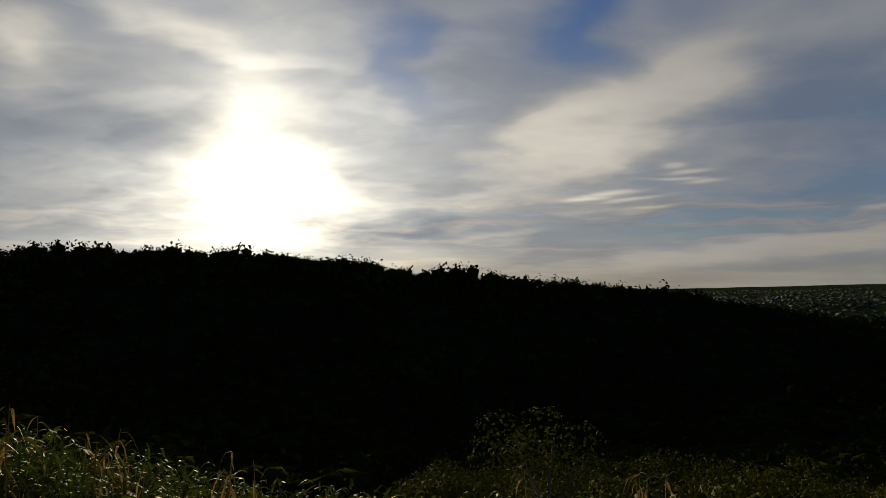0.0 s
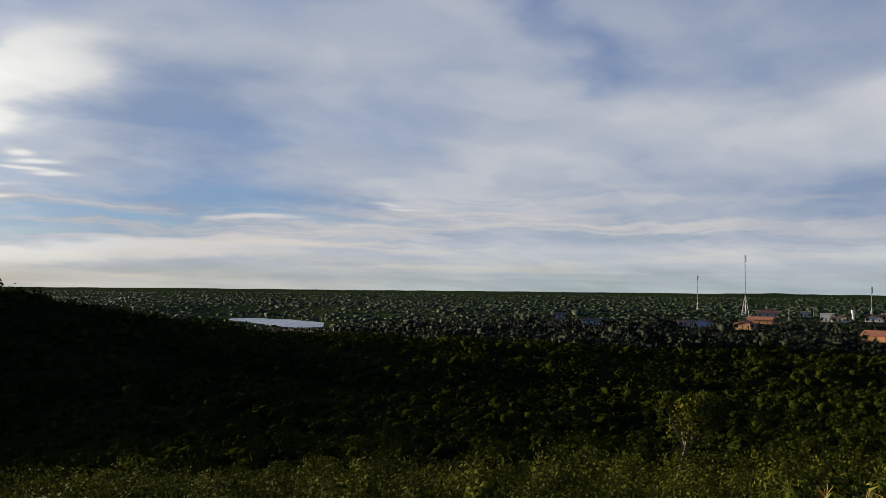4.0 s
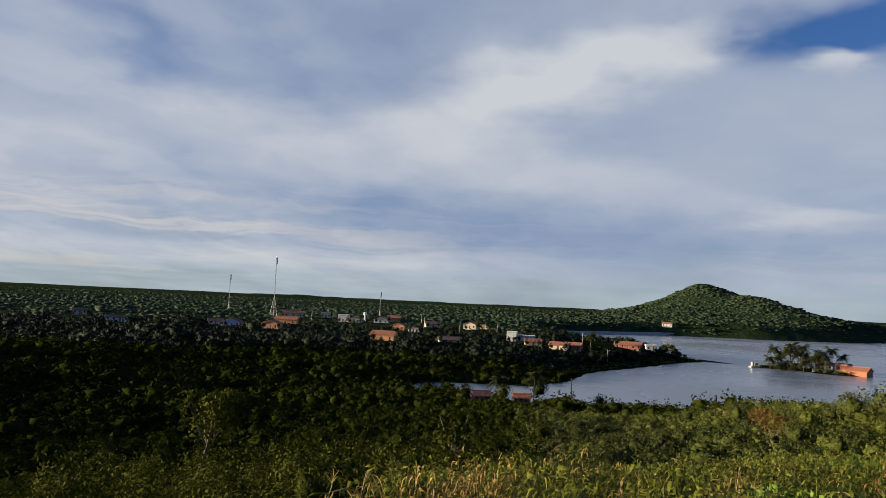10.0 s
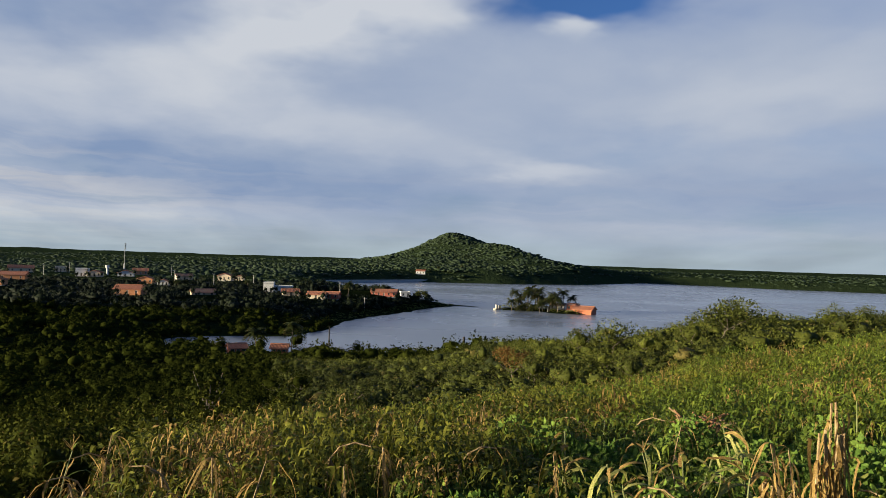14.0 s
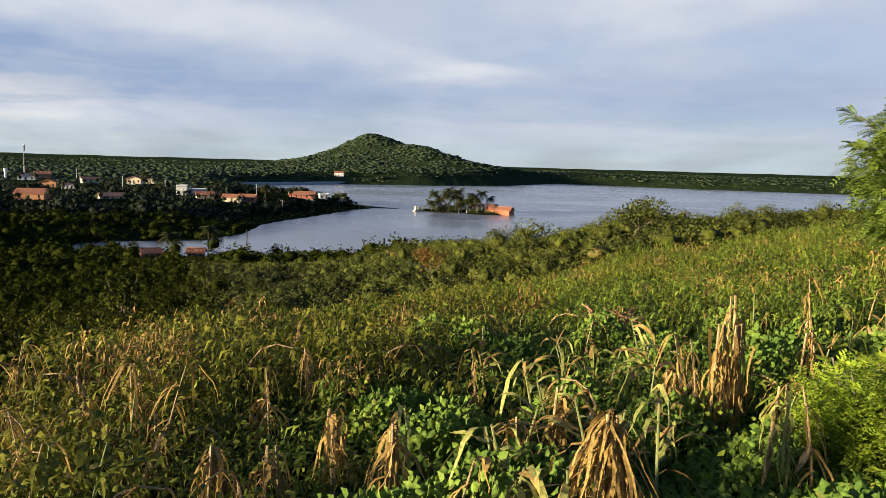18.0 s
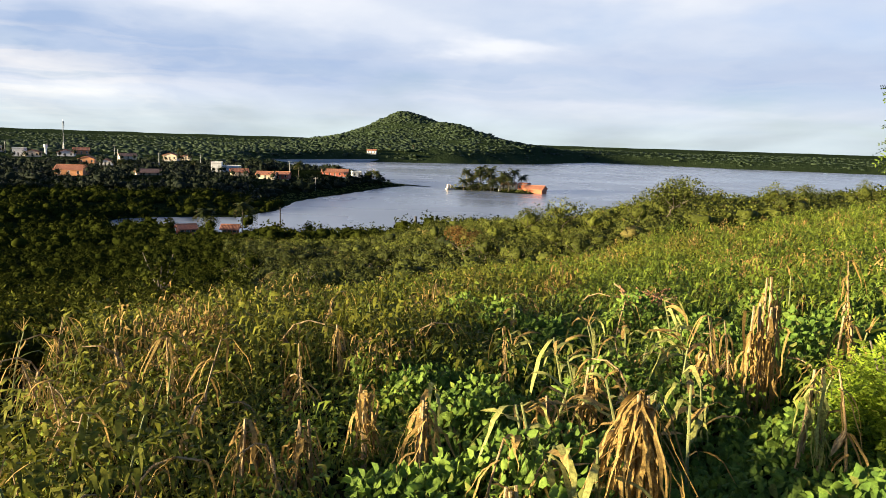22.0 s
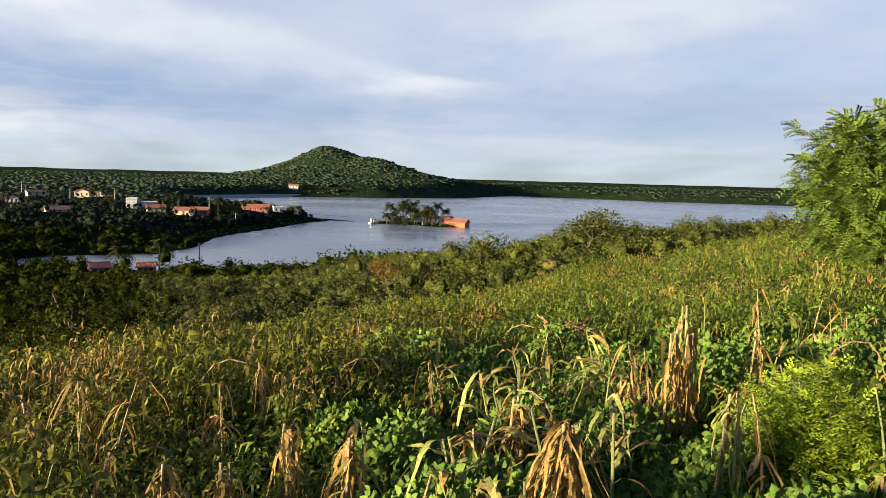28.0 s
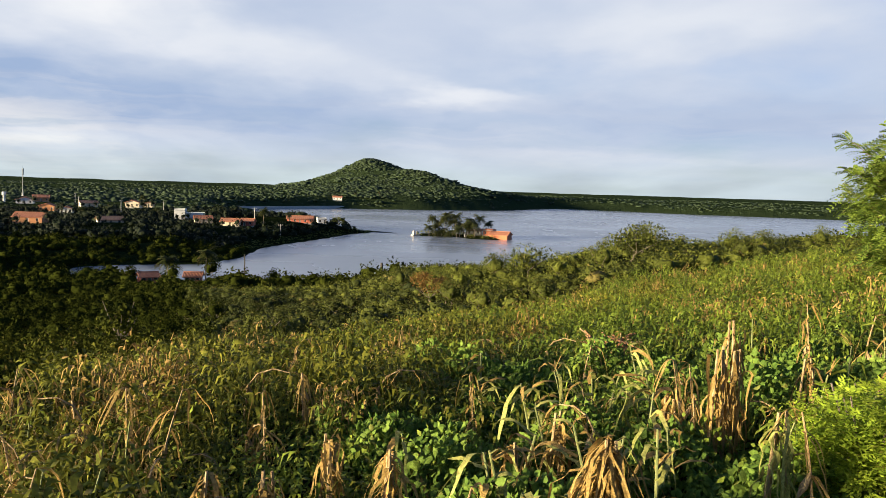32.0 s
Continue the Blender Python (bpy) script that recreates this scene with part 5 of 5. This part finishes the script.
def herb_field():
    """The crop's body, plant by plant: three kinds that grow in drifts."""
    r = np.random.RandomState(120)
    near = [herb(r, 54, 0.9, 0.135, 0.038, 3) for _ in range(8)]
    far = [herb(r, 32, 0.9, 0.21, 0.058, 3) for _ in range(8)]
    kinds = (("olive_herbs", "yellow-olive leafy plants in drifts through the field", LEAF_WEED),
             ("green_herbs", "fresh green leafy plants in drifts through the field", LEAF_HERB),
             ("golden_herbs", "golden withered plants in small drifts", LEAF_DRY))
    for tier, templates, seed, n, d0, d1, az0, az1 in (("", near, 121, 4600, 5.2, 34, 64, 141), ("_upfield", far, 122, 5600, 33, 98, 64, 141)):
        x, y, z, d, q = crop_spots(seed, n, d0, d1, az0, az1)
        az = np.degrees(np.arctan2(x, y))
        k = (d > 15) | ((az < 97) & (d > 5.5)) | ((az < 106) & (d > 10)) | ((d > 7) & (q.uniform(0, 1, len(x)) < 0.3))
        x, y, z, d, az = x[k], y[k], z[k], d[k], az[k]
        drift = waves(x, y, 7, 131) + 0.7 * waves(x, y, 2.6, 132)
        dry = waves(x, y, 8, 133) + 0.8 * waves(x, y, 2.2, 134) + q.normal(0, 0.25, len(x)) > 1.25
        # olive kind prevails to the left, also darker to carry the dimmer light there
        green = ~dry & (drift + (az - 108) / 18 > 0.0)
        s = q.uniform(0.75, 1.35, len(x)) * np.where((d < 9) & (az > 80), 0.7, 1.0)
        tall = s * q.uniform(0.75, 1.15, len(x)) * np.where(dry, 1.1, 1.0) * (1 + 0.18 * waves(x, y, 4, 135))
        for (name, label, mat), pick in zip(kinds, (~dry & ~green, green, dry)):
            v, f = scatter_copies(templates, x[pick], y[pick], z[pick], s[pick] * np.where(dry[pick], 0.7, 1.0), tall[pick], seed)
            tagged(new(name + tier, fast_mesh(name + tier, v, f, mat)), label, "crop", kind="stuff")


herb_field()
crop_stuff("maize_on_ridge_side", "tall grassy maize against the dark ridge", 104, 1150, 10, 17.5, False, -48, 24, 0.75)
crop_stuff("withered_maize_ridge_side", "dry maize against the dark ridge", 105, 200, 10, 16, True, -48, 24, 1.15)


def leaf_cover(name, label, seed, n, d0, d1, leaf, az0, az1, high, mat, relief=1.0):
    """Leafy undergrowth in clumps; the leaves lean to the evening light."""
    x, y, z, d, r = crop_spots(seed, n, d0, d1, az0, az1)
    mound = high * (0.55 + 0.5 * relief * waves(x, y, 1.7, seed) + 0.3 * relief * waves(x, y, 6, seed + 1))
    z = z + np.maximum(mound, 0.12) * r.uniform(0.05, 1.0, len(x)) ** 0.6
    c = np.stack([x, y, z], -1)
    face = unit(np.array(SUN_DIR) * 0.85 + np.array([0, 0, 0.4]) + r.normal(0, 0.55, c.shape))
    axis = unit(np.cross(face, r.normal(0, 1, c.shape)))
    shape = round_leaves if d1 < 16 else leaf_quads
    v, f = shape(c, axis, np.cross(axis, face), leaf * r.uniform(0.7, 1.4, len(x)), leaf * 0.72 * r.uniform(0.7, 1.3, len(x)))
    tagged(new(name, fast_mesh(name, v, f, mat)), label, "crop", kind="stuff")


leaf_cover("bean_plants", "broad green bean leaves covering the soil between the maize", 111, 70000, 3.2, 15, 0.088, 93, 142, 0.72, LEAF_BEAN, 0.9)
leaf_cover("weeds_by_the_hedge", "olive weeds at the near edge of the field", 115, 9000, 3.6, 12, 0.075, 66, 96, 0.5, LEAF_HERB, 0.5)
leaf_cover("weeds", "leafy yellow-green weeds standing between the maize", 112, 16000, 7, 18, 0.075, 68, 141, 0.6, LEAF_HERB)
leaf_cover("weeds_upfield", "dense leafy weeds through the whole maize field", 114, 90000, 16, 98, 0.13, 62, 141, 0.6, LEAF_WEED)
# darker bush leaves here put the backlit side's shade into the weeds' colour
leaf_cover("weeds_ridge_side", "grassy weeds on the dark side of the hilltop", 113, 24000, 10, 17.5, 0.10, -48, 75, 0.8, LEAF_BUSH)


def maize_proto(seed, h, dry, bent):
    """One maize plant: stalk, each leaf, and a cob or tassel."""
    r = np.random.RandomState(seed)
    ob = new("maize_plant")
    mat, stem = (LEAF_DRY, STRAW) if dry else (LEAF_CORN, GREEN_STALK)
    bm = bmesh.new()
    p, pts, a0 = Vector((0, 0, -0.1)), [], r.uniform(0, 6.28)
    n = 7
    for k in range(n):
        tilt = 0.05 + (0.55 * max(0, k - 3) if bent else 0.04 * k)
        q = p + Vector((math.cos(a0) * math.sin(tilt), math.sin(a0) * math.sin(tilt), math.cos(tilt))) * (h / n)
        tube_between(bm, p, q, 0.016 - 0.0012 * k, 0.015 - 0.0012 * k, 6)
        pts.append(q)
        p = q
    part("stalk", mesh_of("stalk", bm, stem), ob)
    for k, q in enumerate(pts):
        for _ in range(3 if dry and k > 1 else 1):
            base = np.array([q])
            az = np.array([a0 + k * math.pi + r.uniform(-0.9, 0.9)])
            L = np.array([r.uniform(0.35, 0.62)])
            rise, droop = (r.uniform(-0.6, 0.3), r.uniform(0.8, 1.6)) if dry else (r.uniform(0.4, 1.0), r.uniform(0.5, 1.2))
            v, f = blades(r, base, az, L * (0.75 if dry else 1), np.array([r.uniform(0.014, 0.032) if dry else r.uniform(0.028, 0.052)]), np.array([rise]), np.array([droop]), 8)
            part("leaf", fast_mesh("leaf", v, f, mat), ob)
    if dry:
        bm = bmesh.new()
        q = pts[3]
        e = q + Vector((math.cos(a0 + 1) * 0.1, math.sin(a0 + 1) * 0.1, -0.2))
        tube_between(bm, q, (q + e) / 2, 0.018, 0.032, 8)
        tube_between(bm, (q + e) / 2, e, 0.032, 0.008, 8)
        part("cob", mesh_of("cob", bm, STRAW), ob)
    else:
        v, f = blades(r, np.repeat([np.array(p)], 5, 0), r.uniform(0, 6.28, 5), np.full(5, 0.2), np.full(5, 0.012), np.full(5, 1.2), np.full(5, 0.5), 4)
        part("tassel", fast_mesh("tassel", v, f, LEAF_DRY), ob)
    return ob


def near_maize():
    dry = [maize_proto(200 + k, 1.05 + 0.1 * k, True, k % 2 == 0) for k in range(5)]
    green = [maize_proto(210 + k, 1.0 + 0.1 * k, False, False) for k in range(3)]
    for o in dry:
        tagged(o, "withered tan maize plant with hanging leaves", "maize", "maize plants in the near field")
    for o in green:
        tagged(o, "yellow-green maize plant with arching leaves", "maize", "maize plants in the near field")
    r = np.random.RandomState(77)
    for k in range(190):
        d, az = math.sqrt(r.uniform(4.6 ** 2, 14 ** 2)), r.uniform(70, 138)
        if (d < 6.5 and 117 < az) or (d < 13 and 99 < az < 128 and k % 2):
            continue
        x, y = place(az, d)
        if d < 9.5 and 82 < az < 99 and k % 3:
            continue
        pick = dry if r.uniform() < 0.68 else green
        s = r.uniform(0.7, 1.05)
        copy_thing(pick[r.randint(len(pick))], pose(x, y, ground_at(x, y), r.uniform(-6, 6), r.uniform(-6, 6), r.uniform(0, 360)) @ Matrix.Scale(s, 4))
    for o in dry + green:
        forget(o)


near_maize()


def straw_bundle(az, d, h, spread, n, seed, label, mat=LEAF_DRY, drop=9.0):
    """Dry leaves hanging from a broken stalk like a tent."""
    r = np.random.RandomState(seed)
    x, y = place(az, d)
    ob = thing("maize_stook", (x, y, ground_at(x, y)), label, "maize stook", "dry stooks in the near field")
    for k in range(3):
        a = r.uniform(0, 6.28)
        bm = bmesh.new()
        tube_between(bm, (0.12 * math.cos(a), 0.12 * math.sin(a), -0.1), (0.04 * math.cos(a), 0.04 * math.sin(a), h * r.uniform(0.9, 1.05)), 0.018, 0.013)
        part("stalk", mesh_of("stalk", bm, STRAW), ob)
    hang = 0.65 if drop < 5 else 0.0
    for k in range(n):
        a, s = r.uniform(0, 6.28), np.linspace(0, 1, 9)
        start = h * r.uniform(0.28 if hang else 0.5, 1.0) ** 0.7
        L = min(start * r.uniform(0.45, 1.0), drop * r.uniform(0.6, 1.2))
        out = spread * r.uniform(0.2, 1.25) * (0.6 + 0.4 * start / h)
        c = np.stack([math.cos(a) * out * (hang + (1 - hang) * s ** 0.8), math.sin(a) * out * (hang + (1 - hang) * s ** 0.8), start - L * s ** 1.3 + r.uniform(0.02, 0.14) * np.sin(s * 3.1)], -1)
        c += np.cumsum(r.normal(0, 0.022, c.shape), 0)
        w = r.uniform(0.014, 0.042) * np.sin(np.clip(0.2 + 0.8 * s, 0, 1) * math.pi) ** 0.6 * 0.5
        tw = a + 1.57 + np.cumsum(r.normal(0, 0.35, 9))
        side = np.stack([np.cos(tw), np.sin(tw), 0.25 * np.sin(tw * 2)], -1) * w[:, None]
        v = np.stack([c + side, c - side], 1).reshape(-1, 3)
        q = np.arange(8)
        part("leaf", fast_mesh("leaf", v, np.stack([2 * q, 2 * q + 1, 2 * q + 3, 2 * q + 2], -1), mat, True), ob)


straw_bundle(114.6, 5.4, 1.25, 0.40, 95, 301, "tan stook of dry maize leaves folded over a broken stalk")
straw_bundle(121.8, 8.5, 1.35, 0.15, 22, 309, "tall withered maize clump with long hanging leaves", drop=0.95)
straw_bundle(122.4, 8.7, 1.6, 0.16, 26, 310, "tallest withered maize clump of hanging leaves", drop=1.0)
straw_bundle(123.0, 8.6, 1.3, 0.15, 18, 313, "side of the withered maize clump", drop=0.9)
straw_bundle(110.9, 7.4, 0.95, 0.34, 24, 314, "brown withered maize bent over the beans")
straw_bundle(118.6, 8.6, 0.9, 0.3, 18, 315, "thin withered maize between bean plants")
straw_bundle(127.4, 9.2, 0.95, 0.2, 18, 316, "small withered maize with brown leaves")
straw_bundle(105.3, 4.9, 0.75, 0.10, 40, 302, "upright stump of dry maize wrapped in brown leaves")
straw_bundle(107.5, 6.8, 0.85, 0.35, 26, 303, "small yellow stook of dry maize")
straw_bundle(98.6, 6.2, 0.95, 0.3, 30, 304, "drooping brown stook of dry maize")
straw_bundle(94.0, 6.9, 0.9, 0.16, 24, 305, "narrow brown stook of dry maize")
straw_bundle(89.6, 6.2, 0.8, 0.2, 24, 306, "narrow tan stook of dry maize")
straw_bundle(85.5, 6.4, 0.8, 0.2, 24, 307, "tan stook of dry maize among beans")
straw_bundle(126.0, 6.6, 1.05, 0.25, 24, 308, "bent yellowing maize clump", LEAF_PALE)


def bent_maize(az, d, h, toward, seed):
    """A broken plant: a leaning stalk and a few long pale leaves that arch out of it."""
    r = np.random.RandomState(seed)
    x, y = place(az, d)
    ob = thing("bent_maize", (x, y, ground_at(x, y)), "yellowing broken maize with long arching leaves", "maize", "broken maize among the beans", toward)
    top = Vector((0.28 * h, 0, h))
    bm = bmesh.new()
    tube_between(bm, (0, 0, -0.1), top * 0.6, 0.016, 0.014)
    tube_between(bm, top * 0.6, top, 0.014, 0.010)
    part("stalk", mesh_of("stalk", bm, GREEN_STALK), ob)
    for k in range(8):
        base = np.array([tuple(top * (0.5 + 0.07 * k))])
        v, f = blades(r, base, np.array([r.choice([0.0, 3.14]) + r.normal(0, 0.7)]), np.array([r.uniform(0.45, 0.8)]), np.array([r.uniform(0.035, 0.065)]),
                      np.array([r.uniform(0.1, 0.7)]), np.array([r.uniform(0.5, 1.3)]), 9)
        part("leaf", fast_mesh("leaf", v, f, LEAF_PALE if k % 3 else LEAF_DRY, True), ob)


q_bent = random.Random(61)
for k in range(20):
    bent_maize(q_bent.uniform(99, 120), q_bent.uniform(5.2, 11.5), q_bent.uniform(0.8, 1.1), q_bent.uniform(0, 360), 700 + k)


def straw_heap(az, d, wide, seed, label):
    r = np.random.RandomState(seed)
    x, y = place(az, d)
    ob = thing("stalk_heap", (x, y, ground_at(x, y) - 0.12), label, "stalk heap", "heaps of cut stalks", -az)
    for k in range(60):
        a, cx, cy, cz = r.uniform(-0.5, 0.5), r.uniform(-wide, wide), r.uniform(-0.35, 0.35), 0.45 + r.uniform(0, 0.35)
        L = r.uniform(0.14, 0.30)
        dx, dy, dz = math.cos(a) * L, math.sin(a) * L, r.uniform(-0.25, 0.15)
        bm = bmesh.new()
        tube_between(bm, (cx - dx, cy - dy, cz - dz), (cx + dx, cy + dy, cz + dz), 0.02, 0.016, 5)
        part("stalk", mesh_of("stalk", bm, RUSTY_STALK if k % 3 else STRAW), ob)
    v, f = lumpy_crown(r, 60, wide, 0.5, 5, 0.3, 0.5)
    part("straw", fast_mesh("straw", v, f, LEAF_RUST), ob)


straw_heap(114.5, 15.8, 0.40, 311, "reddish heap of cut maize stalks")
straw_heap(130.2, 25, 0.55, 312, "reddish heap of cut stalks by the acacia")


# ---- acacia and lime bush ----
def frond_bush(name, az, d, h, radius, n, mat, label, seed, leaflet, pairs, flen, shoots=0):
    """A bush of feathery fronds: stems, limbs and fronds made of paired leaflets."""
    r = np.random.RandomState(seed)
    x, y = place(az, d)
    ob = thing(name, (x, y, ground_at(x, y) - 0.1), label, "bush")
    tips = []
    for k in range(9):
        a = 0.7 * k + r.uniform(-0.2, 0.2)
        e = Vector((math.cos(a) * radius * r.uniform(0.25, 0.6), math.sin(a) * radius * r.uniform(0.25, 0.6), h * r.uniform(0.55, 0.85)))
        m = e * 0.5 + Vector((0, 0, h * 0.08))
        bm = bmesh.new()
        tube_between(bm, (0.08 * math.cos(a), 0.08 * math.sin(a), -0.1), m, 0.035 * h / 4 + 0.01, 0.022 * h / 4 + 0.006, 6)
        tube_between(bm, m, e, 0.022 * h / 4 + 0.006, 0.008, 6)
        part("stem", mesh_of("stem", bm, BARK), ob)
    lumps = 30
    lobes = np.stack([radius * 0.72 * np.sqrt(r.uniform(0, 1, lumps)) * np.cos(np.arange(lumps) * 2.4), radius * 0.72 * np.sqrt(r.uniform(0, 1, lumps)) * np.sin(np.arange(lumps) * 2.4), h * r.uniform(0.12, 0.80, lumps)], -1)
    taper = 1.1 * np.sqrt(np.maximum(1 - (lobes[:, 2:3] / h) ** 4 * 0.95, 0.1))
    lobes[:, :2] *= taper
    size = radius * r.uniform(0.28, 0.42, lumps)
    pick = r.randint(0, lumps, n)
    out = unit(r.normal(0, 1, (n, 3)) + [0, 0, 0.25])
    c = lobes[pick] + out * (size[pick] * r.uniform(0.55, 1.05, n))[:, None]
    axis = unit(out * [1, 1, 0.5] + r.normal(0, 0.5, (n, 3)) + [0, 0, 0.1])
    # long shoots that stand out of the crown, with fronds along them
    for k in range(shoots):
        a, up = r.uniform(0, 6.28), r.uniform(0.25, 1.1)
        go = unit(np.array([math.cos(a), math.sin(a), up]))
        start = np.array([math.cos(a) * radius * 0.7, math.sin(a) * radius * 0.7, h * r.uniform(0.45, 0.85)])
        t = np.linspace(0, 1.15, 16) * r.uniform(0.6, 1.1)
        pos = start + go * t[:, None] + [0, 0, -0.08] * (t * t)[:, None]
        c[k * 16:k * 16 + 16] = pos
        axis[k * 16:k * 16 + 16] = unit(go * 0.8 + r.normal(0, 0.5, (16, 3)))
        bm = bmesh.new()
        tube_between(bm, start - go * 0.8, pos[8], 0.03, 0.018, 5)
        tube_between(bm, pos[8], pos[15], 0.018, 0.006, 5)
        part("shoot", mesh_of("shoot", bm, BARK), ob)
    side = unit(np.cross(axis, unit(np.array([0, 0, 1.0]) + r.normal(0, 0.3, (n, 3)))))
    L = flen * r.uniform(0.7, 1.3, n)
    s = np.linspace(0.15, 1.0, pairs)
    pos = c[:, None] + axis[:, None] * (L[:, None] * s)[..., None] - np.array([0, 0, 1.0]) * (L[:, None] * 0.35 * s * s)[..., None]
    vs, fs, base = [], [], 0
    for sg in (1, -1):
        ax = unit(side * sg + axis * 0.55 + [0, 0, -0.1])
        ax = np.repeat(ax, pairs, 0)
        v, f = leaf_quads(pos.reshape(-1, 3), ax, unit(np.cross(ax, np.repeat(np.cross(side, axis), pairs, 0))), np.full(n * pairs, leaflet), np.full(n * pairs, leaflet * 0.42))
        vs.append(v)
        fs.append(f + base)
        base += len(v)
    part("foliage", fast_mesh("foliage", np.vstack(vs), np.vstack(fs), mat), ob)


frond_bush("acacia_tree", 134.2, 33, 7.4, 3.3, 5200, LEAF_ACACIA, "tall feathery bright green acacia at the field's edge", 401, 0.16, 7, 0.6, 14)
frond_bush("lime_bush", 131.3, 7.4, 1.40, 0.66, 2600, LEAF_LIME, "small bright yellow-green bush among the beans", 402, 0.05, 4, 0.15)
